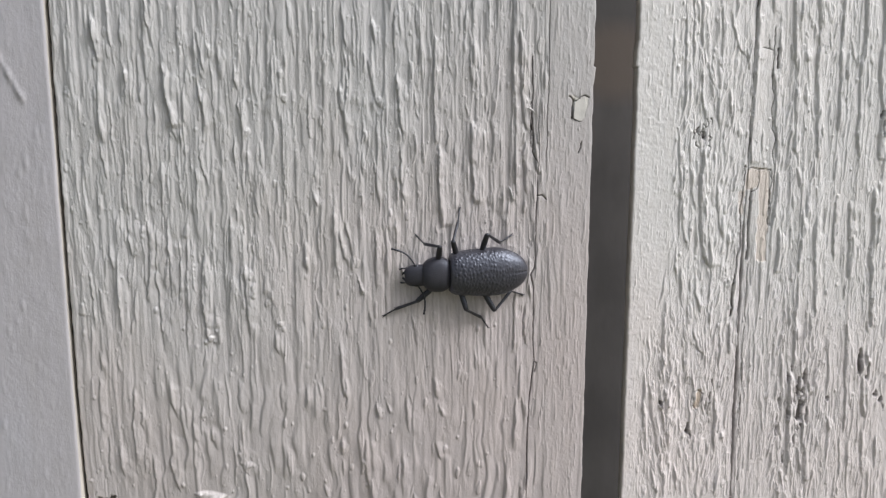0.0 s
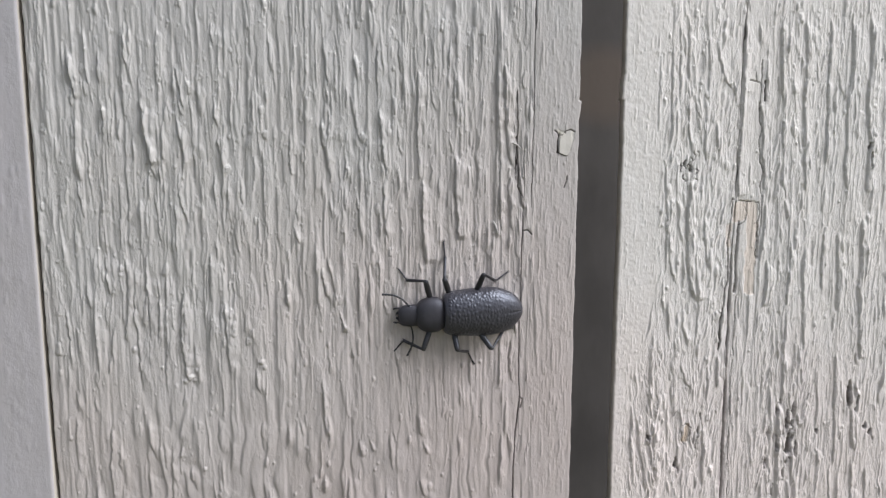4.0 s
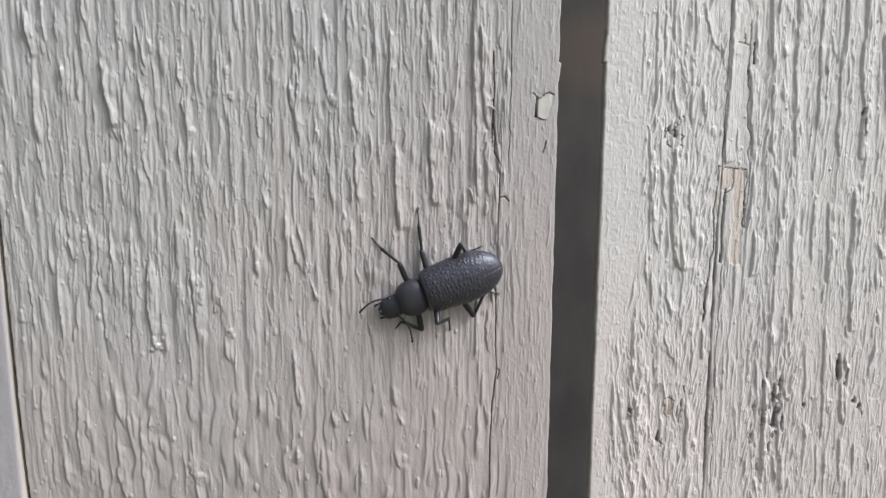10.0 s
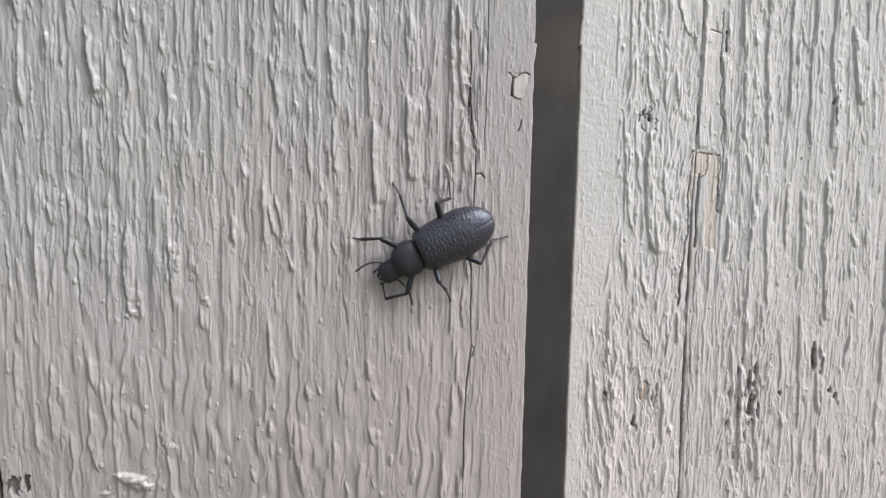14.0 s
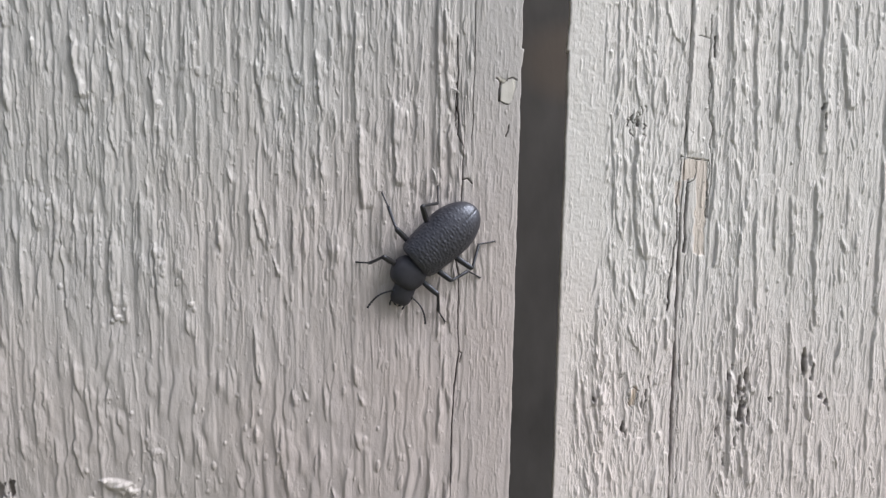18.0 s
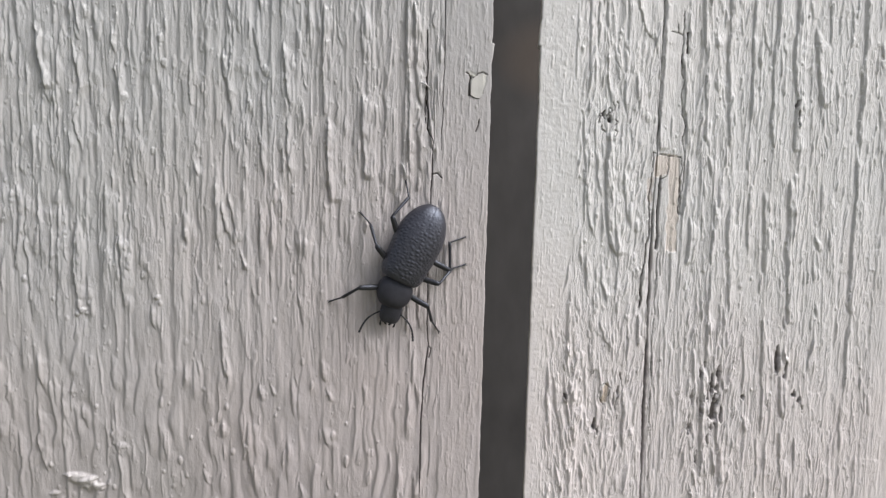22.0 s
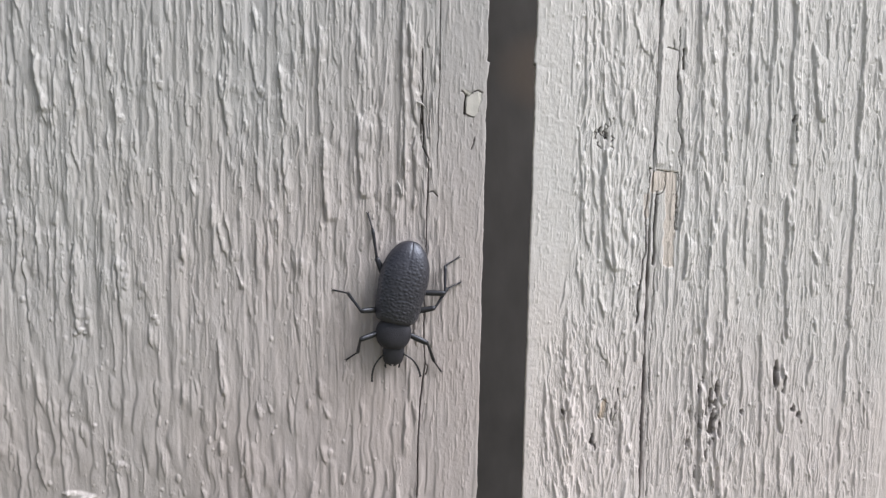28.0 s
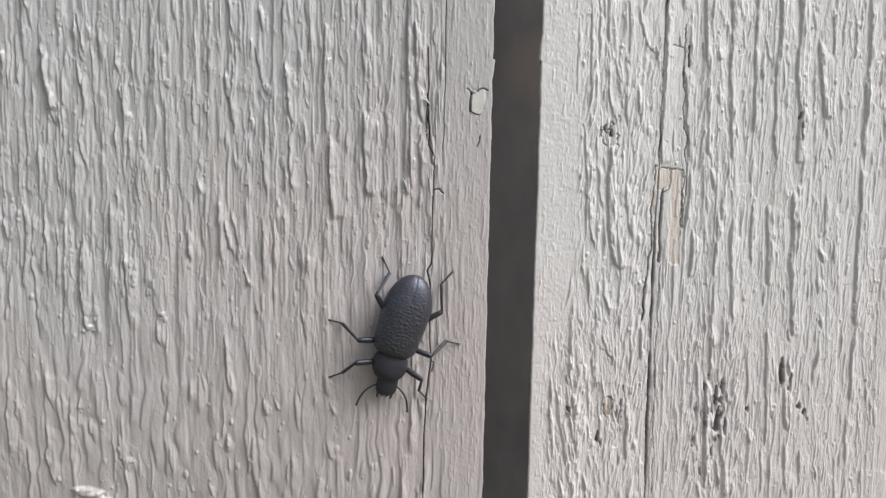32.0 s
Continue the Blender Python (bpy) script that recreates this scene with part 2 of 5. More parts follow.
        d = d + 0.35 * (value_noise(u / (0.6 * wide), v / (0.6 * tall), 9) - 0.5)
        self.h[k] += height * (1 - step(0.35, 1.0, d))

    def pit(self, x, z, wide, tall, depth, recess_tone=0.8):
        k = self.window(x - 3 * wide, x + 3 * wide, z - 3 * tall, z + 3 * tall)
        u, v = self.u[k], self.v[k]
        d = np.hypot((u - x) / wide, (v - z) / tall)
        d = d + 1.0 * (value_noise(u / (0.8 * wide), v / (0.5 * tall), 11) - 0.5) + 0.6 * (value_noise(u / 0.25, v / 0.6, 12) - 0.5)
        hole = 1 - step(0.65, 0.9, d)
        self.h[k] -= depth * hole
        self.recess_tone[k] = np.maximum(self.recess_tone[k], recess_tone * hole)

    def patch(self, layer, x0, x1, z0, z1, depth, ragged=0.5, seed=13):
        """A ragged place where the paint has come off."""
        e = ragged * 2 * (value_noise(self.u / 0.9, self.v / 1.7, seed) - 0.5)
        inside = np.minimum(np.minimum(self.u - x0, x1 - self.u), np.minimum(self.v - z0, z1 - self.v)) + e
        k = step(0.0, 0.22, inside)
        self.h -= depth * k
        return np.maximum(layer, k)

    def fibres(self, count, seed, area, wide, long, high, lean, share=None):
        """Rounded fibres under the paint, tapered at both ends. lean(x, z) is their slope, share(x, z) how many stand there."""
        rng = np.random.RandomState(seed)
        ua, va = self.u[0], self.v[:, 0]
        for _ in range(count):
            x, z = rng.uniform(*area[:2]), rng.uniform(*area[2:])
            w, half, k = rng.uniform(*wide), 0.5 * long[0] * (long[1] / long[0]) ** rng.rand(), rng.uniform(*high)
            slope, bend, blunt, torn = lean(x, z) + rng.normal(0, 0.035), rng.normal(0, 0.012) / max(1.0, 0.25 * half), rng.uniform(1.2, 2.6), rng.rand() < 0.6
            if share is not None and rng.rand() > share(x, z):
                continue
            reach = 1.8 * w + (abs(slope) + abs(bend) * half) * half + 0.3
            i0, i1 = np.searchsorted(ua, (x - reach, x + reach))
            j0, j1 = np.searchsorted(va, (z - half, z + half))
            if i1 - i0 < 2 or j1 - j0 < 2:
                continue
            u, v = self.u[j0:j1, i0:i1], self.v[j0:j1, i0:i1] - z
            d = u - x - slope * v - bend * v * v + 0.35 * w * (value_noise(v / 0.7, v * 0 + x, 41) - 0.5) + 0.5 * (value_noise(v / 3.2, v * 0 + z, 45) - 0.5)
            end = 1 - np.abs(v / half) ** blunt
            thick = w * (0.55 + 0.7 * value_noise(v / 1.3, v * 0 + z, 43)) * np.sqrt(np.clip(end, 0.02, 1))
            # torn fibres stand up sharply on one side only
            top = step(-0.5, -0.25, d / thick) * np.clip(1 - d / (1.6 * thick), 0, 1) if torn else np.sqrt(np.clip(1 - (d / thick) ** 2, 0, 1))
            self.h[j0:j1, i0:i1] += k * top * np.clip(1.6 * end, 0, 1)

    def plates(self, seed, wide, tall, height, lean=0.0, crisp=0.05):
        """Strips of paint at two levels, with a sharp wandering edge."""
        w = self.u + lean * self.v + 0.30 * (value_noise(self.u / 0.9, self.v / 2.6, seed + 1) - 0.5) + 0.12 * (value_noise(self.u / 0.3, self.v / 0.5, seed + 2) - 0.5)
        self.h += height * step(0.5 - crisp, 0.5 + crisp, value_noise(w / wide, self.v / tall, seed))

    def nibs(self, count, seed, x0, x1, z0=-62, z1=62, size=(0.12, 0.34), high=(0.06, 0.24)):
        """Small dried drops of paint."""
        rng = np.random.RandomState(seed)
        ua, va = self.u[0], self.v[:, 0]
        for _ in range(count):
            x, z, r, k = rng.uniform(x0, x1), rng.uniform(z0, z1), rng.uniform(*size), rng.uniform(*high)
            tall = r * rng.uniform(1.0, 2.4)
            i0, i1 = np.searchsorted(ua, (x - 3 * r, x + 3 * r))
            j0, j1 = np.searchsorted(va, (z - 3 * tall, z + 3 * tall))
            d = ((self.u[j0:j1, i0:i1] - x) / r) ** 2 + ((self.v[j0:j1, i0:i1] - z) / tall) ** 2
            self.h[j0:j1, i0:i1] += k * np.exp(-d * d)


def steps_along(a, b, pitch, fine=()):
    """Positions from a to b, closer together in the stretches (from, to, pitch) of fine."""
    out, x = [a], a
    while x < b - 1e-6:
        d = pitch
        for f0, f1, p in fine:
            if f0 - 1e-6 <= x < f1:
                d = p
        x = min(x + d, b)
        out.append(x)
    return np.array(out)


def board(name, x0, x1, y0, pitch, fine, face, material, label, thick=6.0, edge=0.22, wear=0.30, lips=(), undercut=0.0):
    """A full-height board, mm across, whose front is the relief that face() carves. Fine rows where the camera looks."""
    us = steps_along(x0, x1, pitch, fine)
    vs = np.concatenate([np.arange(-1205, -61, 8.0), np.arange(-61, 60, pitch * 1.25), np.arange(60, 600.1, 8.0)])
    u, v = np.meshgrid(us, vs)
    r = Relief(u, v)
    face(r)
    near = np.minimum(u - x0, x1 - u)
    drop = edge * (1 - np.sqrt(np.clip(1 - (1 - np.clip(near / edge, 0, 1)) ** 2, 0, 1)))
    side = np.where(u - x0 < x1 - u, 1.0, -1.0)
    ragged = side * wear * (0.55 * value_noise(v / 3.2 + 40 * side, v / 9.0, 21) + 0.45 * value_noise(v / 0.7 + 40 * side, v / 5.0, 22) - 0.4) * (1 - step(0.0, 1.6, near))
    # flakes of paint that stand out over an edge: its side, where they break off and where they end, how far
    for out, broken, end in lips:
        along = np.clip((v - end) / (broken - end), 0, 1) * (np.abs(v - end) < abs(broken - end) + 1e-6)
        ragged = ragged + out * along ** 0.5 * (side * out < 0) * (1 - step(0.0, 0.6, near))
    n, m = len(vs), len(us)
    front = np.stack([(u + ragged) / 1000, (y0 - r.h + drop) / 1000, v / 1000 + 1.2], -1).reshape(-1, 3)
    back = np.full(n, (y0 + thick) / 1000)
    left = np.stack([front[0::m, 0] + undercut / 1000, back, front[0::m, 2]], -1)
    right = np.stack([front[m - 1::m, 0], back, front[m - 1::m, 2]], -1)
    verts = np.concatenate([front, left, right])
    k = np.arange(n * m).reshape(n, m)
    quads = np.stack([k[:-1, :-1], k[:-1, 1:], k[1:, 1:], k[1:, :-1]], -1).reshape(-1, 4)
    a, b = n * m + np.arange(n), n * m + n + np.arange(n)
    strip = lambda p, q: np.stack([p[:-1], q[:-1], q[1:], p[1:]], -1)
    quads = np.concatenate([quads, strip(a, k[:, 0]), strip(k[:, -1], b), strip(b, a)])
    me = bpy.data.meshes.new(name)
    me.vertices.add(len(verts))
    me.vertices.foreach_set("co", verts.astype(np.float32).reshape(-1))
    me.loops.add(quads.size)
    me.loops.foreach_set("vertex_index", quads.astype(np.int32).reshape(-1))
    me.polygons.add(len(quads))
    me.polygons.foreach_set("loop_start", np.arange(0, quads.size, 4, dtype=np.int32))
    me.update(calc_edges=True)
    for layer, values in (("bare", r.bare), ("primer", r.primer), ("recess_tone", r.recess_tone), ("calm", r.calm), ("thin", r.thin)):
        data = me.attributes.new(layer, "FLOAT", "POINT").data
        data.foreach_set("value", np.concatenate([values.reshape(-1), np.zeros(2 * n)]).astype(np.float32))
    me.polygons.foreach_set("use_smooth", np.ones(len(me.polygons), dtype=bool))
    me.materials.append(material)
    me.materials.append(RAW_WOOD)
    flanks = np.zeros(len(me.polygons), dtype=np.int32)
    flanks[(n - 1) * (m - 1):] = 1
    me.polygons.foreach_set("material_index", flanks)
    return tagged(new(name, me), label, "board", kind="structure")


# ---- the boards ----
# the strongest lines of the grain: height, breadth, shade, then x and z - 1200 in mm from end to end
MIDDLE_GRAIN = []
# upper left of the middle board
MIDDLE_GRAIN += [
    (1.2, 1.2, 0.32, (-38.5, 35.1), (-38.3, 33.4), (-38.5, 30.5), (-38.5, 28.4), (-38.2, 25.8)),
    (1.1, 0.8, 0.32, (-38.5, 25.4), (-38.4, 22.8), (-38.0, 20.3), (-37.8, 19.4)),
    (0.9, 1.0, 0.24, (-34.5, 37.8), (-34.1, 34.9), (-34.3, 31.9), (-33.9, 30.7)),
    (1.7, 1.3, 0.4, (-28.6, 38.0), (-28.6, 33.9), (-28.2, 31.8), (-27.8, 29.2), (-27.3, 27.8)),
    (1.3, 1.1, 0.36, (-23.4, 35.0), (-22.9, 31.6), (-22.6, 29.4), (-22.6, 26.0)),
    (0.9, 0.6, 0.24, (-24.5, 37.9), (-24.2, 35.8), (-24.4, 34.1)),
    (1.0, 0.7, 0.24, (-23.0, 38.9), (-22.6, 35.9), (-21.9, 35.3)),
    (1.0, 1.2, 0.32, (-23.1, 25.1), (-23.4, 22.9), (-22.9, 20.7), (-22.2, 18.0)),
]
MIDDLE_GRAIN += [
    (0.7, 0.7, 0.24, (-21.1, 38.6), (-21.0, 33.4), (-20.9, 30.0), (-20.9, 23.8)),
    (1.2, 1.0, 0.27, (-17.5, 37.5), (-17.6, 35.3), (-17.1, 33.6)),
    (1.2, 0.6, 0.24, (-17.1, 32.9), (-17.2, 31.0), (-16.8, 29.3), (-16.7, 27.1)),
    (0.9, 0.6, 0.16, (-13.8, 41.6), (-13.9, 35.9)),
    (1.0, 1.1, 0.27, (-13.8, 25.4), (-13.8, 22.3), (-13.5, 20.9)),
    (0.8, 0.9, 0.27, (-13.7, 20.0), (-13.6, 16.0)),
    (0.8, 0.4, 0.24, (-36.8, 32.6), (-36.6, 28.4), (-36.7, 25.0), (-36.6, 23.3)),
    (1.1, 1.2, 0.24, (-35.3, 21.6), (-35.7, 18.2), (-35.7, 13.8)),
    (1.4, 1.7, 0.45, (-35.3, 13.3), (-35.1, 9.4), (-34.6, 6.2)),
    (0.9, 0.5, 0.24, (-39.5, 18.1), (-39.4, 15.5), (-39.6, 13.7)),
]
MIDDLE_GRAIN += [
    (0.6, 0.8, 0.24, (-32.4, 26.0), (-32.5, 21.7), (-32.5, 17.4), (-32.8, 13.8)),
    (0.8, 0.6, 0.24, (-30.0, 32.1), (-30.0, 28.5)),
]
# upper middle
MIDDLE_GRAIN += [
    (1.2, 0.6, 0.24, (-26.3, 28.0), (-26.3, 24.1)),
    (0.9, 0.8, 0.24, (-27.3, 23.2), (-26.9, 20.6), (-26.7, 16.6), (-26.5, 14.0)),
    (0.9, 1.1, 0.27, (-24.2, 21.5), (-24.0, 18.4)),
    (0.8, 1.0, 0.24, (-24.7, 17.5), (-25.0, 14.0)),
    (0.8, 0.6, 0.27, (-20.0, 40.3), (-20.0, 35.6)),
    (0.8, 0.6, 0.24, (-18.0, 26.6), (-17.9, 23.0), (-17.5, 20.8)),
    (0.7, 0.9, 0.27, (-16.0, 24.0), (-16.3, 16.8)),
    (1.0, 0.9, 0.27, (-18.2, 15.4), (-17.9, 14.1), (-18.1, 12.3)),
    (0.8, 0.4, 0.24, (-32.5, 34.1), (-32.0, 32.2)),
    (0.6, 0.9, 0.27, (-10.3, 30.4), (-10.2, 24.2), (-10.2, 18.8), (-9.6, 15.6)),
    (1.1, 1.0, 0.36, (-5.9, 33.3), (-6.0, 30.6), (-5.9, 27.0), (-5.5, 25.2)),
]
MIDDLE_GRAIN += [
    (1.1, 0.7, 0.27, (-4.7, 22.3), (-5.2, 19.8), (-4.9, 18.4)),
    (1.0, 1.1, 0.36, (-5.7, 17.5), (-5.3, 15.7), (-4.5, 14.3)),
    (0.6, 1.3, 0.18, (-3.3, 42.2), (-3.4, 35.2), (-3.6, 22.6)),
    (1.3, 1.0, 0.4, (-0.8, 35.3), (-0.8, 32.2), (-0.3, 30.4), (0.2, 27.2), (0.8, 24.5)),
    (1.2, 0.7, 0.45, (0.4, 36.7), (0.4, 32.7), (-0.0, 30.8)),
    (0.9, 0.5, 0.36, (0.1, 39.9), (0.3, 37.5)),
    (1.1, 0.4, 0.27, (-0.7, 25.4), (-0.9, 22.2)),
    (0.9, 0.8, 0.36, (0.5, 22.2), (0.8, 18.1)),
    (1.2, 0.9, 0.4, (3.2, 29.2), (3.0, 26.4), (2.7, 24.6)),
]
# upper right
MIDDLE_GRAIN += [
    (1.2, 0.9, 0.4, (2.8, 24.1), (2.7, 21.4), (3.1, 19.1)),
    (0.9, 0.6, 0.27, (2.7, 17.7), (2.6, 14.2)),
    (1.1, 1.3, 0.45, (3.9, 39.5), (4.4, 36.9), (5.2, 32.9), (5.7, 31.1)),
    (0.9, 0.9, 0.27, (5.4, 30.6), (5.5, 27.4), (5.5, 22.9)),
    (1.2, 0.8, 0.36, (4.7, 22.8), (5.1, 20.1), (5.4, 16.3), (5.8, 14.5)),
    (1.3, 1.4, 0.45, (8.6, 36.7), (9.0, 33.1), (9.2, 30.3), (9.7, 27.6), (10.1, 25.3)),
    (1.2, 0.9, 0.36, (9.3, 24.8), (9.5, 22.5), (9.4, 20.2), (9.7, 16.4), (10.3, 14.2)),
    (0.8, 0.4, 0.3, (8.6, 20.2), (8.7, 14.5)),
    (1.2, 0.9, 0.36, (11.9, 34.6), (12.0, 31.8), (11.7, 30.9)),
    (0.9, 0.5, 0.27, (12.1, 30.9), (12.5, 29.5)),
]
MIDDLE_GRAIN += [
    (1.2, 1.1, 0.27, (12.8, 43.2), (12.8, 35.5)),
    (0.8, 0.6, 0.27, (11.9, 27.7), (12.0, 23.0)),
    (0.8, 0.4, 0.27, (12.3, 19.3), (12.5, 17.4)),
    (1.2, 1.3, 0.27, (15.4, 43.4), (15.2, 36.1), (15.3, 30.6), (15.6, 25.0)),
    (2.0, 1.7, 0.45, (16.1, 24.3), (16.0, 20.3), (16.2, 14.7), (16.5, 10.8)),
    (0.9, 0.6, 0.27, (17.4, 27.9), (17.8, 26.5), (17.2, 24.1)),
    (0.8, 0.9, 0.27, (17.6, 40.8), (17.8, 38.1), (18.7, 36.3)),
    (1.0, 0.8, 0.3, (19.1, 25.6), (19.0, 21.4)),
]
# beside the long crack, upper part
MIDDLE_GRAIN += [
    (1.2, 1.1, 0.36, (21.6, 43.7), (21.7, 38.3), (22.1, 34.6)),
    (0.9, 0.7, 0.27, (22.9, 40.2), (23.2, 36.5)),
    (1.0, 0.8, 0.36, (20.8, 31.9), (21.2, 29.9)),
    (1.7, 1.8, 0.45, (21.8, 29.0), (21.9, 23.3), (22.2, 18.6), (22.5, 14.8)),
    (0.8, 0.8, 0.2, (24.1, 28.1), (24.3, 23.4)),
    (1.0, 0.5, 0.27, (21.2, 21.4), (21.4, 16.7)),
    (1.2, 1.3, 0.6, (25.2, 29.6), (25.9, 26.3), (25.9, 23.5), (25.6, 22.0)),
    (0.9, 1.1, 0.18, (29.2, 44.2), (29.4, 34.0), (29.4, 29.3)),
    (1.0, 0.9, 0.27, (29.8, 34.0), (29.6, 32.1), (29.9, 28.3), (30.0, 18.8), (30.3, 14.9)),
    (1.4, 1.1, 0.5, (30.5, 44.3), (30.8, 36.9), (31.0, 33.1), (31.4, 29.4), (32.3, 27.0)),
]
MIDDLE_GRAIN += [
    (1.3, 1.1, 0.5, (31.8, 25.6), (31.4, 23.6), (31.7, 20.7), (31.9, 16.9), (32.5, 15.9)),
    (1.8, 0.7, 0.9, (33.3, 27.5), (33.6, 23.7), (33.8, 21.3), (34.3, 20.0)),
    (0.9, 0.6, 0.3, (33.0, 18.8), (33.6, 14.9)),
    (0.9, 0.5, 0.3, (32.3, 35.1), (32.5, 33.2)),
    (1.0, 0.6, 0.3, (29.0, 17.6), (29.5, 14.9)),
]
# left, halfway down
MIDDLE_GRAIN += [
    (1.0, 0.7, 0.32, (-41.5, 5.4), (-41.3, 2.3), (-41.2, -1.3), (-41.2, -4.9)),
    (1.2, 0.8, 0.32, (-38.2, 9.4), (-38.0, 6.7), (-37.5, 4.5)),
    (1.0, 0.7, 0.24, (-37.3, 4.1), (-37.2, 0.5), (-37.0, -4.0), (-37.3, -7.7)),
    (0.9, 0.6, 0.32, (-40.1, 2.3), (-40.0, -1.3), (-39.9, -4.9)),
    (1.0, 0.6, 0.32, (-40.8, -8.5), (-40.7, -12.2)),
    (1.3, 1.0, 0.4, (-32.2, 13.0), (-32.0, 8.5), (-32.2, 4.1), (-32.7, 0.4), (-32.6, -1.4)),
    (0.9, 1.8, 0.36, (-30.8, 11.2), (-31.2, 4.1), (-31.0, 0.4), (-30.8, -5.0), (-30.4, -9.7)),
    (1.0, 0.7, 0.32, (-34.6, 1.4), (-35.0, -2.3), (-34.8, -5.0)),
    (1.2, 0.6, 0.36, (-35.4, -3.6), (-35.7, -5.9)),
]
MIDDLE_GRAIN += [
    (0.9, 1.4, 0.24, (-28.9, 13.9), (-29.0, 9.5), (-29.0, 4.1), (-28.8, -2.3)),
    (1.1, 1.0, 0.36, (-27.3, 9.5), (-27.4, 4.1), (-27.8, -2.3)),
    (0.8, 1.1, 0.24, (-26.1, 9.5), (-26.3, 4.1), (-26.5, -1.4), (-26.9, -5.1), (-26.6, -9.8)),
    (1.5, 1.8, 0.45, (-23.5, 6.8), (-24.0, 4.1), (-24.2, -0.5), (-24.1, -3.3), (-23.8, -5.6)),
    (1.0, 0.7, 0.32, (-21.8, 11.3), (-22.1, 9.1), (-21.9, 7.7)),
    (0.8, 0.8, 0.36, (-22.3, -1.5), (-22.1, -5.2)),
    (1.0, 1.3, 0.32, (-18.9, 13.2), (-19.4, 8.6), (-19.1, 5.0)),
    (1.0, 1.8, 0.36, (-19.4, 3.6), (-19.6, 0.4), (-19.9, -2.4)),
    (1.4, 1.2, 0.45, (-17.2, 5.0), (-17.1, 2.2), (-16.9, -0.6), (-16.8, -4.3), (-16.5, -8.1)),
]
# middle, halfway down
MIDDLE_GRAIN += [
    (0.8, 0.6, 0.27, (-14.2, 4.1), (-14.0, 2.2), (-14.1, -1.1)),
    (1.0, 0.4, 0.27, (-14.8, 10.5), (-14.7, 8.2)),
    (0.9, 1.1, 0.36, (-24.0, -8.9), (-24.4, -12.6)),
    (1.0, 0.7, 0.36, (-38.0, -10.0), (-38.0, -12.6)),
    (1.4, 1.3, 0.36, (-7.2, 9.2), (-7.1, 5.9), (-6.8, 2.6)),
    (1.3, 0.9, 0.36, (-1.3, 10.6), (-0.9, 7.8), (-0.2, 5.5), (0.3, 4.1)),
    (1.3, 0.8, 0.36, (-0.2, 12.1), (0.3, 9.2), (0.9, 6.9), (1.4, 4.5)),
    (1.4, 0.8, 0.3, (1.8, 2.9), (2.3, 0.2), (3.2, -1.2)),
    (1.4, 1.1, 0.45, (4.8, 10.2), (5.0, 6.0), (4.9, 2.1), (5.1, -0.3)),
    (1.2, 0.8, 0.81, (3.6, -3.6), (4.0, -7.2)),
    (1.0, 0.8, 0.3, (8.6, 12.6), (8.6, 7.9), (8.7, 5.5)),
]
MIDDLE_GRAIN += [
    (0.9, 0.7, 0.27, (9.3, 4.5), (9.8, 2.1)),
    (1.0, 1.4, 0.36, (10.9, 6.9), (10.9, 4.5), (11.4, 1.6)),
    (0.9, 0.7, 0.27, (-5.6, -0.7), (-5.2, -3.1), (-4.7, -5.5)),
    (1.0, 0.6, 0.36, (-5.9, -5.0), (-5.9, -8.3)),
    (0.8, 0.8, 0.3, (10.0, -1.8), (10.1, -4.7)),
    (0.9, 0.9, 0.36, (11.2, -4.7), (11.7, -7.7), (12.3, -11.7)),
    (1.7, 0.7, 0.45, (-1.6, -9.4), (-1.3, -11.8), (-1.3, -15.3), (-1.0, -19.2)),
    (1.0, 1.0, 0.4, (-0.3, -5.5), (-0.2, -8.4)),
    (0.8, 0.7, 0.27, (6.6, 0.2), (6.7, -3.7)),
    (1.1, 1.4, 0.45, (-12.5, -6.5), (-12.3, -9.6), (-11.7, -11.1)),
]
# by the crack, lower half
MIDDLE_GRAIN += [
    (0.8, 0.5, 0.27, (15.5, 10.8), (15.8, 8.9)),
    (1.2, 1.0, 0.33, (30.4, -1.0), (30.1, -4.0), (30.3, -13.2)),
    (1.3, 1.3, 0.55, (32.5, -4.0), (32.0, -7.1), (32.3, -10.6), (32.8, -12.2)),
    (1.1, 0.7, 0.4, (33.0, 0.0), (33.0, -2.5)),
    (1.0, 1.1, 0.33, (37.7, 8.1), (37.7, 4.0), (38.2, -0.0), (38.4, -2.6)),
    (0.6, 1.0, 0.3, (37.2, -6.1), (37.5, -12.3)),
    (0.8, 1.0, 0.4, (24.6, -5.9), (24.5, -12.0)),
    (0.8, 1.0, 0.4, (22.8, -11.9), (23.0, -16.0)),
    (1.0, 0.9, 0.44, (31.6, -15.3), (31.3, -20.4), (31.1, -22.5)),
    (1.1, 1.0, 0.44, (30.8, -21.5), (30.7, -25.7), (30.6, -28.8)),
    (1.1, 0.8, 0.4, (31.9, -21.5), (32.6, -25.8)),
    (0.9, 0.5, 0.3, (28.0, -18.2), (27.9, -22.4)),
]
MIDDLE_GRAIN += [
    (0.8, 0.8, 0.4, (22.5, -21.1), (23.1, -26.4)),
    (1.2, 1.0, 0.4, (29.2, -37.3), (28.9, -41.6), (29.2, -45.9)),
    (1.7, 0.7, 0.44, (32.1, -39.4), (32.2, -42.9)),
    (0.9, 0.9, 0.44, (30.3, -27.8), (30.6, -30.4)),
    (0.7, 1.0, 0.44, (22.0, -32.6), (21.6, -36.8)),
    (0.9, 0.9, 0.33, (40.2, -39.1), (40.8, -43.5), (40.7, -46.8)),
    (0.7, 0.8, 0.33, (41.9, -41.4), (42.2, -44.7)),
    (0.8, 0.6, 0.22, (42.6, -22.5), (43.0, -26.2)),
]
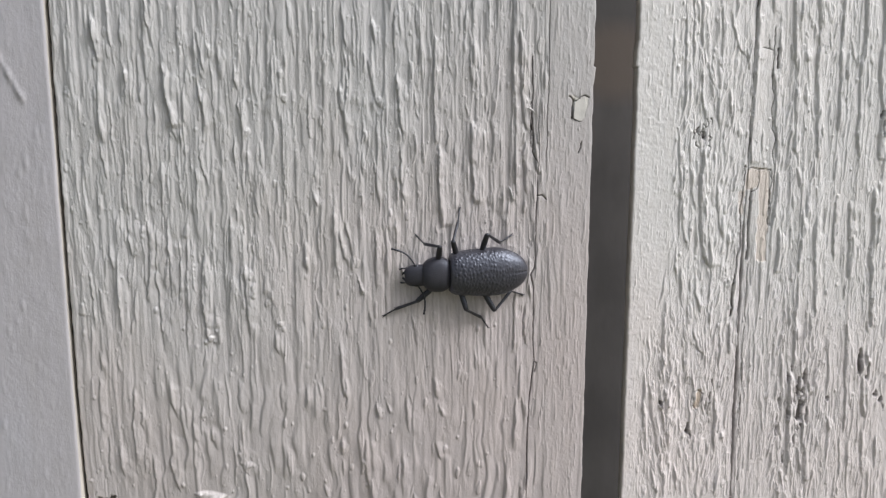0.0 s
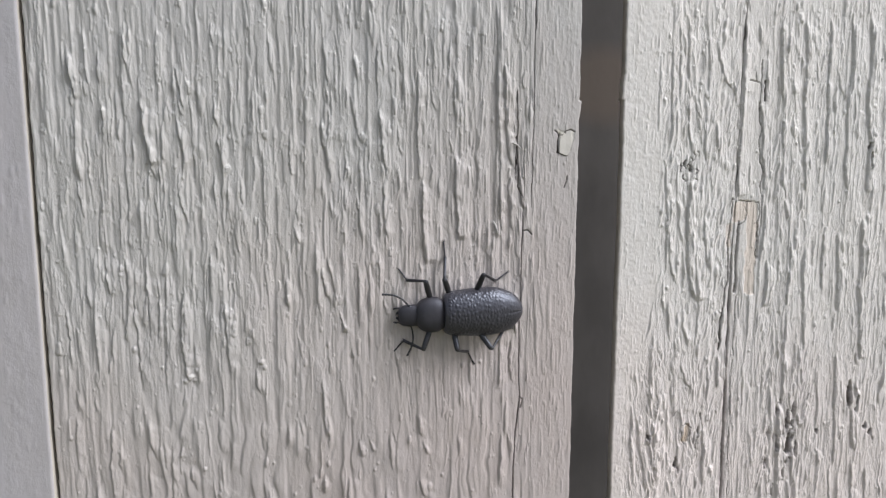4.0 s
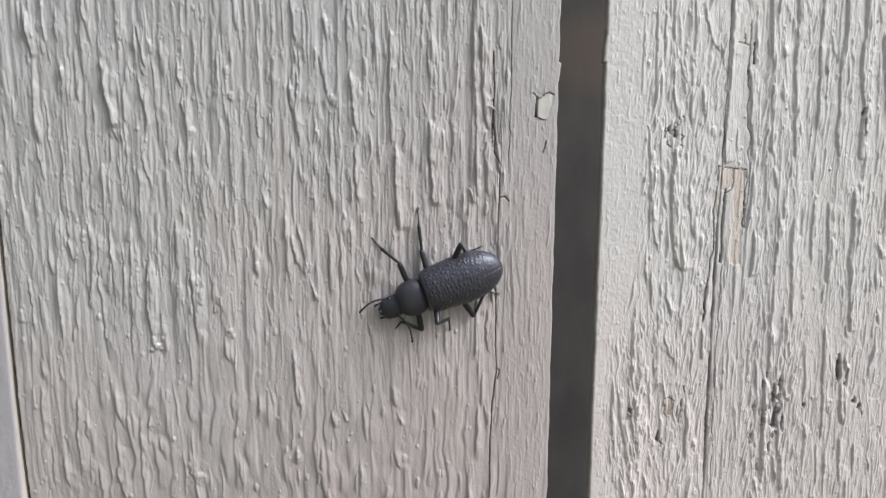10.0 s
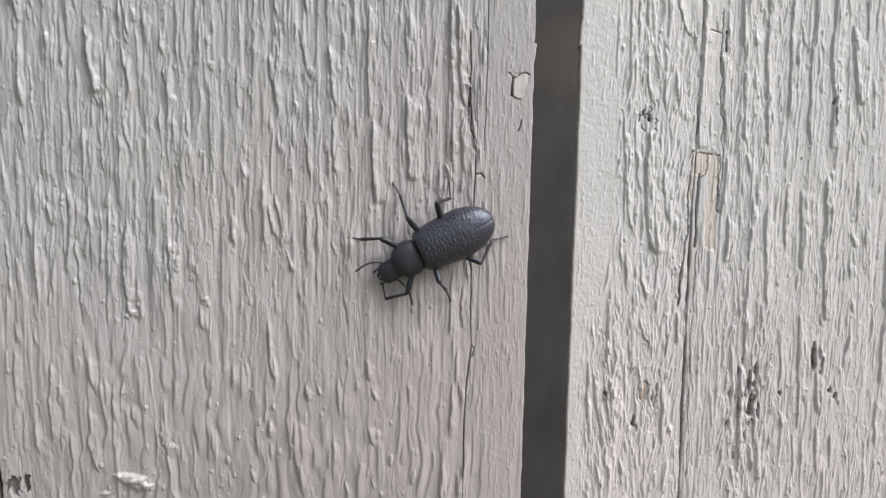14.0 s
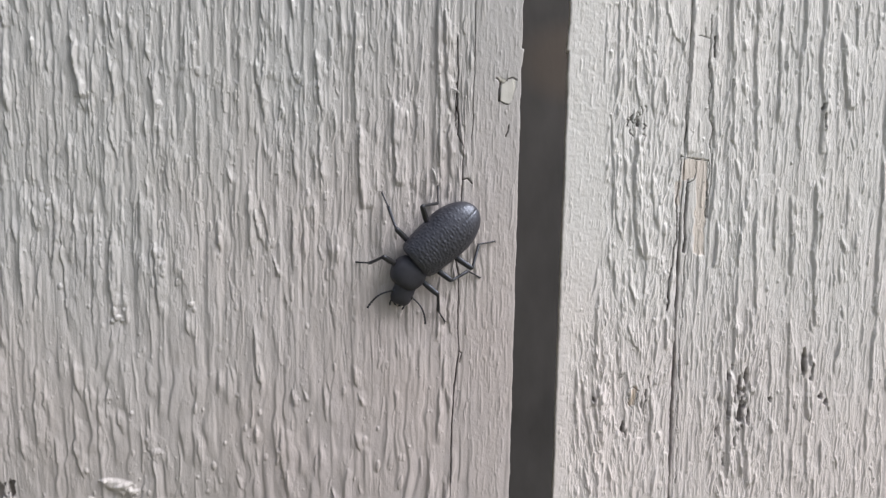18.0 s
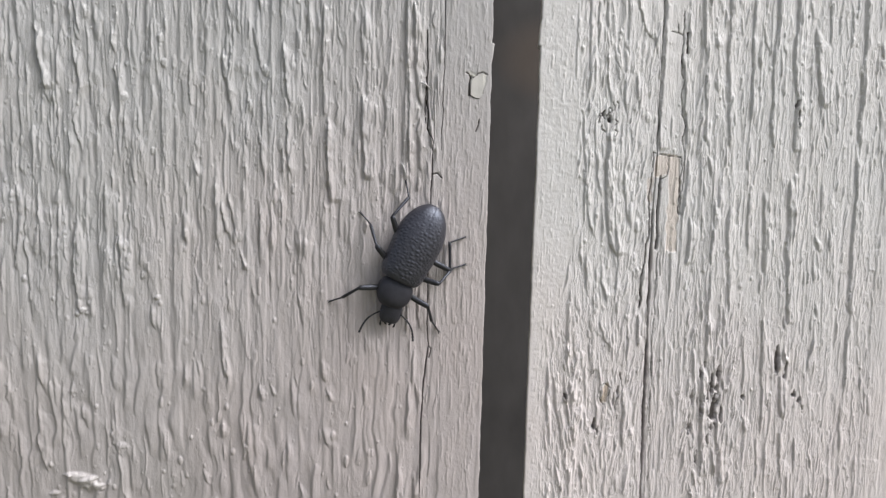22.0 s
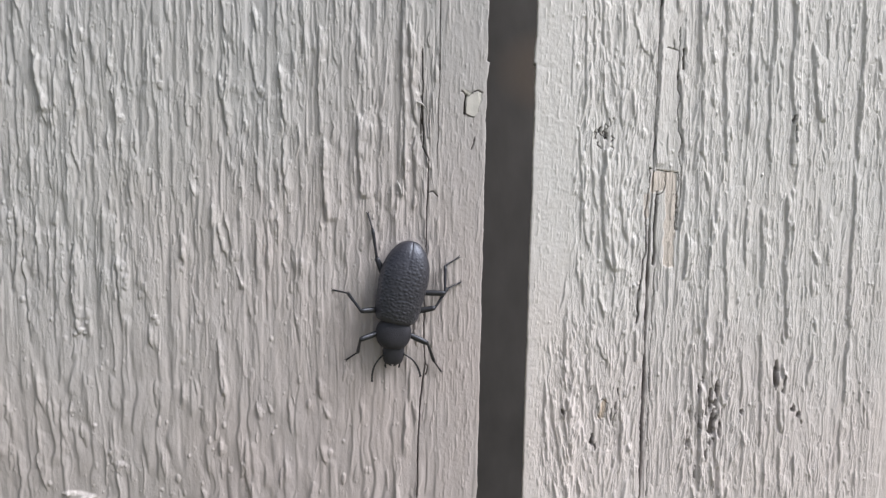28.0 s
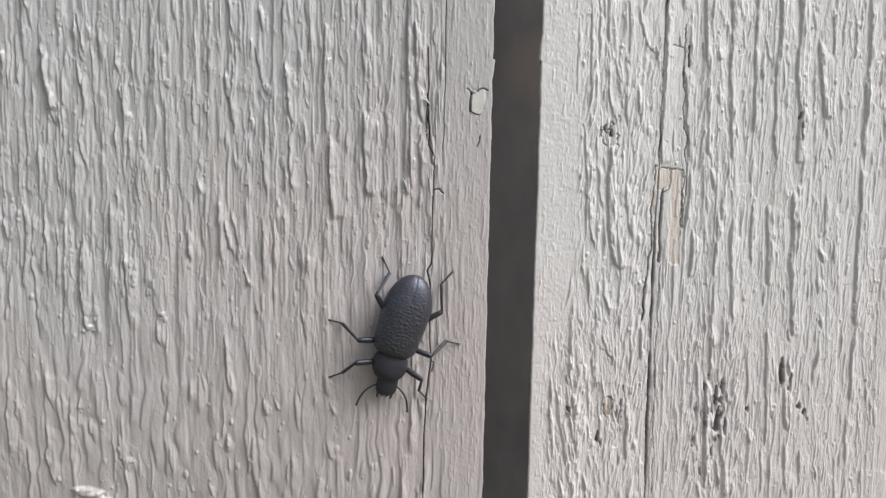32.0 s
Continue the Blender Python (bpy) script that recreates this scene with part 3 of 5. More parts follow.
# lower left
MIDDLE_GRAIN += [
    (1.0, 0.7, 0.32, (-41.0, -13.1), (-41.5, -18.6), (-41.2, -23.3)),
    (1.3, 0.9, 0.45, (-35.9, -15.1), (-36.0, -18.8), (-36.5, -21.6), (-36.3, -25.4), (-36.1, -29.3)),
    (1.0, 0.8, 0.36, (-34.7, -17.9), (-35.0, -21.7), (-34.5, -23.6)),
    (1.1, 1.4, 0.45, (-30.3, -14.3), (-30.1, -18.1), (-29.1, -21.0), (-28.6, -22.0)),
    (1.0, 0.7, 0.36, (-27.8, -18.2), (-27.7, -22.0), (-27.4, -24.0)),
    (1.0, 0.7, 0.24, (-26.5, -19.2), (-26.7, -24.0), (-26.9, -29.8), (-26.7, -33.7)),
    (1.2, 1.8, 0.45, (-30.5, -23.8), (-30.4, -25.7), (-30.8, -29.6), (-30.3, -32.5), (-29.3, -35.5)),
    (1.7, 0.6, 0.32, (-25.0, -19.1), (-25.2, -21.4)),
    (1.1, 1.8, 0.54, (-23.8, -23.2), (-23.6, -25.6), (-22.8, -27.6)),
]
MIDDLE_GRAIN += [
    (0.9, 1.1, 0.32, (-18.9, -14.7), (-19.0, -18.5), (-18.6, -21.5)),
    (1.2, 1.6, 0.4, (-19.4, -26.3), (-19.2, -30.2), (-18.3, -32.3), (-17.4, -33.3)),
    (0.8, 0.9, 0.36, (-17.3, -18.6), (-17.0, -21.0)),
    (1.2, 0.8, 0.4, (-33.5, -27.5), (-33.5, -32.3), (-34.0, -37.1)),
    (1.2, 0.9, 0.45, (-38.8, -25.3), (-38.7, -29.1), (-38.1, -32.0)),
    (1.0, 0.7, 0.32, (-40.4, -23.3), (-40.5, -29.0), (-40.3, -31.9)),
    (1.2, 0.8, 0.45, (-35.8, -37.5), (-36.2, -41.1)),
    (0.9, 1.1, 0.36, (-17.8, -39.3), (-17.4, -42.5)),
    (0.7, 0.7, 0.36, (-16.2, -30.4), (-16.1, -34.4)),
]
# lower middle
MIDDLE_GRAIN += [
    (1.0, 1.8, 0.54, (-11.9, -15.9), (-11.9, -19.8), (-11.4, -21.8)),
    (0.9, 1.0, 0.4, (-7.5, -17.0), (-7.4, -21.0)),
    (0.9, 0.9, 0.36, (-5.5, -16.1), (-4.9, -19.1)),
    (0.8, 0.7, 0.27, (-3.9, -21.1), (-3.8, -25.1)),
    (1.1, 0.9, 0.4, (-0.8, -15.3), (-0.5, -19.2), (-0.5, -22.2)),
    (1.5, 0.7, 0.54, (-1.5, -27.0), (-1.6, -30.2)),
    (1.0, 0.8, 0.36, (-1.3, -31.3), (-1.2, -34.3)),
    (1.8, 0.8, 0.6, (4.7, -20.6), (5.0, -23.7)),
    (1.5, 0.5, 0.4, (6.7, -21.0), (7.1, -22.9)),
    (1.1, 1.2, 0.4, (10.1, -20.1), (10.3, -24.7), (10.9, -27.3)),
    (1.1, 0.5, 0.3, (10.9, -19.7), (11.3, -21.7)),
    (1.4, 1.2, 0.5, (15.0, -16.6), (15.4, -19.8), (16.0, -21.1)),
]
MIDDLE_GRAIN += [
    (1.3, 1.0, 0.4, (16.2, -21.9), (17.0, -24.5)),
    (1.3, 1.6, 0.5, (15.5, -29.1), (16.1, -31.7), (16.8, -33.3)),
    (1.1, 1.6, 0.5, (2.8, -27.4), (2.7, -32.5), (2.9, -35.6), (3.7, -38.2), (4.0, -41.9)),
    (0.9, 0.9, 0.4, (9.3, -31.3), (9.7, -36.0)),
    (1.3, 0.6, 0.4, (11.5, -39.1), (12.1, -42.0)),
    (1.2, 0.5, 0.3, (16.5, -39.1), (16.8, -40.9)),
    (1.0, 1.0, 0.4, (-4.7, -36.1), (-4.3, -38.2), (-3.8, -39.3)),
    (0.8, 0.9, 0.36, (-11.1, -28.7), (-10.8, -34.7)),
    (0.9, 0.8, 0.36, (5.7, -39.9), (5.8, -43.1)),
]
# the top of the middle board
MIDDLE_GRAIN += [
    (1.5, 1.0, 0.32, (-38.8, 45.4), (-38.8, 42.8), (-38.5, 40.3), (-38.0, 38.1)),
    (1.3, 1.0, 0.32, (-34.4, 45.2), (-34.5, 42.5), (-34.2, 39.7)),
    (1.3, 0.9, 0.32, (-23.4, 43.7), (-23.0, 41.0), (-22.6, 38.9), (-22.1, 35.9)),
    (1.0, 0.6, 0.24, (-30.7, 48.1), (-30.6, 44.6), (-30.1, 40.9)),
    (1.1, 1.0, 0.32, (-17.5, 50.3), (-17.5, 48.0), (-17.2, 45.7)),
    (1.2, 0.8, 0.32, (-0.4, 48.3), (0.1, 44.1), (0.6, 39.9)),
    (1.2, 1.0, 0.36, (4.6, 46.3), (4.9, 43.4), (5.4, 41.0)),
    (1.0, 1.2, 0.36, (8.7, 47.5), (8.4, 42.1), (8.6, 38.7)),
    (0.9, 0.9, 0.3, (22.0, 50.4), (22.2, 45.0)),
    (1.0, 1.2, 0.3, (29.0, 54.5), (29.3, 47.2), (29.4, 41.7), (29.5, 34.1)),
]
MIDDLE_GRAIN += [
    (1.0, 0.9, 0.36, (12.2, 48.5), (12.3, 45.4), (12.7, 42.2)),
    (0.9, 0.9, 0.27, (-8.9, 48.7), (-8.7, 45.2), (-8.5, 41.8)),
]
RIGHT_GRAIN = []
# top of the pale board, beside the knot
RIGHT_GRAIN += [
    (0.7, 0.7, 0.33, (61.0, 46.7), (61.0, 39.7), (60.9, 33.7)),
    (1.0, 0.9, 0.55, (63.3, 48.8), (63.3, 42.8), (63.5, 35.8), (63.8, 31.2)),
    (1.1, 0.6, 0.5, (64.6, 52.8), (64.9, 45.9), (65.0, 41.9), (65.0, 37.9)),
    (1.3, 0.8, 0.55, (64.5, 37.9), (64.5, 32.8)),
    (1.0, 0.6, 0.44, (65.7, 37.9), (65.5, 33.8)),
    (1.3, 1.0, 0.77, (66.3, 53.0), (66.5, 45.0), (67.1, 41.5)),
    (1.3, 1.3, 0.55, (66.9, 39.5), (67.0, 34.9), (67.8, 31.4), (68.2, 29.3)),
    (1.0, 0.9, 0.77, (70.0, 53.2), (70.6, 46.2), (70.8, 40.2)),
    (0.9, 1.1, 0.77, (72.2, 49.3), (72.9, 46.3), (74.2, 42.9), (76.0, 41.4), (77.7, 40.5)),
    (0.8, 0.8, 0.44, (68.2, 40.0), (68.7, 37.5), (69.5, 36.0), (70.0, 35.0)),
]
RIGHT_GRAIN += [
    (1.0, 0.9, 0.55, (72.6, 35.6), (73.1, 32.0), (73.9, 27.4)),
    (1.0, 0.9, 0.55, (70.6, 36.1), (70.6, 30.9), (71.3, 27.3)),
    (1.6, 1.5, 0.88, (77.7, 53.7), (78.0, 45.6), (78.1, 40.5), (78.1, 36.4), (77.9, 31.2), (78.0, 24.9), (78.2, 21.3)),
    (1.2, 1.1, 0.44, (80.9, 53.9), (81.3, 48.8)),
    (1.4, 1.3, 0.55, (81.6, 39.6), (82.4, 36.5), (82.9, 32.4), (82.9, 29.2), (83.7, 25.0), (84.0, 20.8)),
    (1.0, 0.7, 0.44, (80.5, 28.1), (80.7, 21.8)),
]
# round the knot
RIGHT_GRAIN += [
    (1.0, 0.8, 0.66, (63.7, 30.2), (63.6, 27.1)),
    (1.1, 0.9, 0.55, (62.7, 27.6), (63.1, 21.4)),
    (0.9, 0.8, 0.44, (64.9, 27.7), (65.3, 21.5)),
    (1.7, 2.2, 0.77, (67.9, 25.2), (67.9, 21.5), (67.7, 18.4), (67.9, 12.1), (68.5, 6.7), (69.1, 3.5), (70.3, 1.4)),
    (1.2, 1.3, 0.66, (85.5, 54.2), (85.8, 47.0), (86.3, 40.9), (87.1, 38.3)),
    (1.3, 0.8, 0.48, (85.5, 43.9), (85.6, 41.4)),
    (0.8, 0.6, 0.36, (83.0, 45.9), (83.1, 41.8)),
    (0.9, 0.8, 0.44, (75.9, 43.5), (76.9, 38.4)),
    (1.2, 1.4, 0.96, (87.4, 28.3), (87.3, 24.1), (88.2, 21.9)),
    (0.9, 0.8, 0.44, (74.4, 29.0), (74.2, 26.9)),
    (0.9, 0.9, 0.44, (72.3, 24.8), (72.7, 21.6)),
]
# the outer strips, upper half
RIGHT_GRAIN += [
    (1.3, 1.7, 0.96, (90.4, 54.5), (91.1, 49.4), (91.3, 44.2), (91.2, 40.0), (91.8, 33.8), (92.1, 27.4), (92.7, 21.6)),
    (1.0, 0.8, 0.72, (90.1, 48.3), (90.5, 44.2)),
    (1.4, 1.2, 0.48, (96.1, 54.8), (96.4, 47.6), (96.3, 43.4), (96.7, 38.2), (96.9, 32.9), (97.0, 27.5)),
    (1.3, 1.4, 0.72, (100.7, 55.1), (101.2, 48.9), (101.4, 44.7), (100.9, 40.5), (101.0, 36.2), (101.4, 31.9), (101.2, 27.6), (102.2, 21.8)),
    (1.5, 1.7, 0.96, (104.8, 55.4), (105.5, 49.2), (105.5, 44.9), (105.3, 41.7), (105.5, 37.5), (106.5, 32.1), (106.5, 27.8), (106.7, 21.9)),
    (1.8, 1.3, 1, (109.8, 45.7), (110.2, 42.0), (110.6, 38.7), (111.4, 34.5), (112.2, 30.7)),
]
RIGHT_GRAIN += [
    (1.2, 1.0, 0.52, (112.5, 51.7), (113.1, 45.3), (113.1, 42.1)),
    (0.8, 0.8, 0.52, (108.1, 51.4), (108.7, 47.2)),
    (0.9, 0.9, 0.52, (117.3, 50.9), (118.1, 44.5)),
    (1.3, 1.8, 1.2, (119.9, 56.4), (121.0, 42.4), (120.4, 38.1), (121.2, 32.6), (121.0, 29.3), (121.0, 25.9), (121.5, 22.6)),
]
# and between them
RIGHT_GRAIN += [
    (0.8, 0.8, 0.52, (124.6, 43.7), (125.6, 39.4)),
    (0.8, 0.8, 0.52, (125.7, 31.6), (126.3, 26.1)),
    (0.8, 0.8, 0.48, (98.3, 45.6), (98.9, 42.5), (100.6, 39.4)),
    (0.8, 0.7, 0.48, (97.6, 40.3), (98.3, 37.2)),
    (0.7, 0.8, 0.39, (115.1, 35.7), (115.7, 31.3)),
    (1.2, 0.7, 0.72, (93.1, 29.0), (93.5, 26.3)),
    (1.1, 1.0, 0.55, (86.6, 36.7), (87.1, 31.5), (87.4, 29.4)),
    (0.8, 0.8, 0.48, (113.4, 25.8), (114.4, 22.0)),
    (1.1, 1.0, 0.66, (63.1, 21.4), (63.5, 18.3), (63.6, 12.0), (63.5, 8.9)),
    (0.9, 0.9, 0.44, (64.1, 15.2), (64.3, 9.9), (65.1, 6.7), (66.0, 4.6)),
    (0.8, 0.9, 0.44, (65.4, 21.5), (66.0, 16.3), (67.0, 12.1)),
]
RIGHT_GRAIN += [
    (0.9, 1.0, 0.6, (71.1, 17.4), (71.6, 12.1), (72.3, 8.9), (73.2, 6.2)),
    (1.0, 0.9, 0.44, (70.1, 6.7), (70.8, 1.4), (70.9, -3.0)),
]
# along the split, halfway down
RIGHT_GRAIN += [
    (0.8, 0.7, 0.36, (81.9, 3.5), (82.1, -7.6)),
    (1.2, 1.1, 0.6, (84.2, 20.2), (84.4, 16.0), (84.0, 12.2), (83.8, 8.4)),
    (1.8, 1.2, 0.72, (85.1, 8.9), (85.5, 4.5), (85.5, 1.8), (85.1, -0.4)),
    (1.3, 0.9, 0.33, (76.1, -1.4), (76.0, -5.3), (76.0, -9.7)),
    (0.9, 0.8, 0.44, (61.1, 0.4), (60.7, -3.9), (60.0, -6.6)),
    (0.9, 0.9, 0.44, (63.1, 5.7), (63.2, 1.4), (64.0, -2.9)),
    (1.3, 0.9, 0.77, (64.3, 1.4), (64.5, -2.9), (64.8, -6.2)),
    (1.1, 1.0, 0.72, (66.4, -0.8), (66.6, -4.0)),
    (1.3, 1.2, 0.72, (67.5, -2.9), (68.3, -5.7), (69.4, -8.4)),
    (1.0, 1.0, 0.6, (70.8, -3.0), (70.7, -6.3)),
    (1.1, 1.0, 0.96, (87.7, 9.5), (88.0, 5.6)),
]
RIGHT_GRAIN += [
    (1.3, 1.4, 0.96, (87.9, 20.9), (88.9, 17.6), (89.5, 15.5)),
    (1.0, 0.7, 0.48, (91.1, 15.0), (91.4, 10.6)),
    (1.6, 1.1, 0.48, (90.2, 12.2), (90.5, 6.7), (90.3, 2.3), (90.4, -0.5)),
    (1.4, 1.1, 0.48, (90.4, -1.0), (90.5, -6.6), (90.1, -10.0)),
]
# the outer strips, lower half
RIGHT_GRAIN += [
    (1.4, 1.7, 0.96, (93.7, 11.1), (93.2, 7.8), (93.6, 3.4), (94.0, -1.1), (94.6, -6.7), (95.1, -11.3)),
    (1.2, 1.2, 0.6, (97.9, 15.0), (97.9, 10.1), (97.9, 5.6), (98.4, 1.1)),
    (1.5, 1.7, 0.96, (101.0, 14.0), (101.4, 7.8), (101.8, 2.2), (101.9, -2.3)),
    (1.7, 1.8, 1.2, (106.3, 16.4), (106.4, 12.3), (107.0, 7.8), (106.6, 3.3), (107.0, -2.3), (107.7, -6.9), (108.3, -12.7)),
    (1.4, 1.0, 0.65, (113.8, 15.7), (113.9, 11.3), (113.9, 6.7)),
    (1.8, 1.0, 1, (113.1, 5.0), (113.9, 2.2)),
    (1.2, 0.7, 0.48, (116.2, 6.7), (116.6, 1.0)),
    (1.4, 1.0, 0.91, (112.9, -0.1), (113.3, -4.7)),
    (0.9, 0.8, 0.52, (111.2, -1.3), (111.2, -5.9)),
]
RIGHT_GRAIN += [
    (1.5, 1.9, 1.2, (121.1, 21.5), (121.7, 13.6), (121.7, 9.0), (121.7, 3.3), (121.8, -1.4), (122.4, -10.7)),
    (1.3, 0.8, 0.65, (101.4, -3.4), (101.5, -6.3)),
    (0.9, 0.8, 0.52, (105.7, -2.9), (106.1, -5.8)),
    (1.4, 1.0, 0.91, (114.2, -8.2), (114.7, -11.7)),
]
# lower part, by the chip
RIGHT_GRAIN += [
    (1.0, 1.0, 0.6, (61.3, -11.5), (61.3, -15.9), (61.7, -19.2)),
    (0.9, 0.9, 0.44, (62.5, -12.6), (62.9, -17.0), (63.6, -20.4)),
    (1.2, 1.1, 0.72, (65.7, -16.0), (66.4, -20.5)),
    (1.1, 1.0, 0.6, (67.8, -11.7), (68.9, -15.0), (70.9, -17.3)),
    (1.1, 0.8, 0.48, (57.7, -20.2), (57.7, -26.8), (58.4, -31.3)),
    (1.2, 1.3, 0.77, (59.0, -22.4), (59.5, -26.9), (60.3, -31.4), (61.3, -37.1)),
    (1.8, 0.9, 0.66, (61.3, -24.2), (61.3, -27.0)),
    (1.3, 1.5, 0.88, (62.0, -22.5), (62.5, -27.0), (62.8, -31.5), (63.6, -36.1)),
    (1.1, 0.9, 0.44, (73.6, -11.8), (73.9, -21.9)),
    (1.5, 0.8, 0.48, (75.8, -9.7), (76.0, -16.4)),
    (1.4, 1.0, 0.48, (73.3, -25.3), (73.6, -28.7), (73.8, -37.9)),
]
RIGHT_GRAIN += [
    (1.0, 0.7, 0.36, (72.2, -34.3), (72.5, -38.9)),
    (0.7, 0.6, 0.36, (84.2, -12.1), (84.5, -16.6)),
    (0.7, 0.6, 0.36, (85.8, -12.2), (86.2, -22.4)),
]
# by the holes
RIGHT_GRAIN += [
    (1.7, 1.2, 0.72, (89.8, -21.4), (90.2, -27.2), (90.3, -33.0), (91.0, -43.7)),
    (0.6, 0.6, 0.24, (81.4, -12.0), (81.8, -23.4)),
    (0.6, 0.6, 0.24, (84.0, -25.7), (84.6, -33.9)),
    (1.0, 1.4, 1.2, (64.7, -39.6), (66.0, -43.3)),
    (1.3, 1.0, 0.48, (90.4, -11.1), (90.6, -16.8), (90.7, -21.4)),
    (1.2, 1.0, 0.84, (94.7, -13.5), (95.0, -18.1)),
    (1.5, 1.3, 1.2, (92.2, -22.6), (92.1, -26.1), (93.1, -29.1)),
    (1.9, 1.0, 0.96, (94.4, -23.3), (94.8, -26.2)),
    (1.7, 1.2, 1.1, (93.8, -31.4), (93.8, -35.5), (94.8, -39.2), (95.2, -45.4)),
    (1.0, 0.8, 0.52, (98.6, -17.1), (99.2, -20.6), (99.2, -26.4)),
    (1.5, 1.0, 0.84, (99.4, -31.1), (100.2, -34.7)),
]
RIGHT_GRAIN += [
    (1.2, 1.3, 0.65, (102.7, -11.4), (102.9, -16.1), (103.2, -21.9), (103.7, -29.0), (104.0, -36.1)),
    (2.0, 1.0, 0.91, (106.2, -18.7), (106.8, -22.3)),
    (2.0, 0.9, 0.91, (107.8, -18.0), (108.2, -20.9)),
    (1.6, 1.3, 1, (107.3, -23.2), (107.9, -29.2), (108.4, -32.2)),
    (1.3, 1.3, 0.78, (108.3, -35.2), (108.7, -41.2), (109.4, -46.4)),
    (1.3, 1.0, 0.96, (107.2, -11.5), (107.8, -14.1)),
    (1.1, 1.0, 0.52, (111.8, -36.6), (112.4, -45.1)),
    (1.4, 1.0, 0.91, (114.8, -15.3), (113.8, -19.9), (113.7, -23.7)),
    (1.2, 1.5, 0.84, (122.5, -13.1), (122.4, -19.0), (122.8, -23.8), (123.0, -27.5)),
    (1.2, 1.5, 0.98, (122.3, -29.9), (122.3, -34.7), (123.0, -40.9)),
    (1.3, 0.8, 0.7, (126.6, -24.0), (126.7, -27.2)),
]
RIGHT_GRAIN += [
    (0.9, 0.8, 0.39, (103.1, -36.1), (103.9, -45.8)),
]
HOLES = [(90.0, -22, 0.45, 1.6), (93.9, -22.7, 0.6, 1.8), (92.4, -25, 0.45, 3.0), (93.2, -31, 0.9, 3.4), (106.9, -20, 0.6, 3.0), (99.8, -27.6, 0.45, 0.8), (111.3, -27.5, 0.6, 1.0), (112.6, -28.6, 0.5, 1.0), (68.0, -31.8, 0.45, 1.3), (61.8, -26, 0.35, 1.0), (68.0, 26.5, 0.35, 0.9), (66.8, 27.6, 0.28, 0.5)]


def flakes(r, seed, period, length, lift, groove, lean=0.0, share=0.5, thin=0.13):
    """Grain lines that come and go: paint stands up steeply on the right of each and sinks away to the next."""
    u, v = r.u, r.v
    w = u + lean * v + 1.3 * (value_noise(u / 9, v / 18, seed) - 0.5) + 0.40 * (value_noise(u / 2.0, v / 5.5, seed + 1) - 0.5) + 0.13 * (value_noise(u / 0.8, v / 1.0, seed + 2) - 0.5)
    phase = w / period
    line = np.floor(phase)
    across = phase - line
    on = lambda k: step(1 - share - 0.10, 1 - share + 0.22, value_noise(k * 7.31, v / length + k * 3.7, seed + 3))
    rise = step(0.0, 0.11 / period, across) * (0.68 * np.exp(-across * period / (0.22 + 0.22 * period)) + 0.32 * (1 - across))
    before = np.exp(-((1 - across) * period / thin) ** 2)
    after = np.exp(-(across * period / thin) ** 2)
    crumbs = 0.55 + 0.9 * value_noise(u / 0.7, v / 2.4, seed + 4)
    r.h += lift * crumbs * on(line) * rise - groove * np.where(across > 0.5, on(line + 1) * before, on(line) * after)


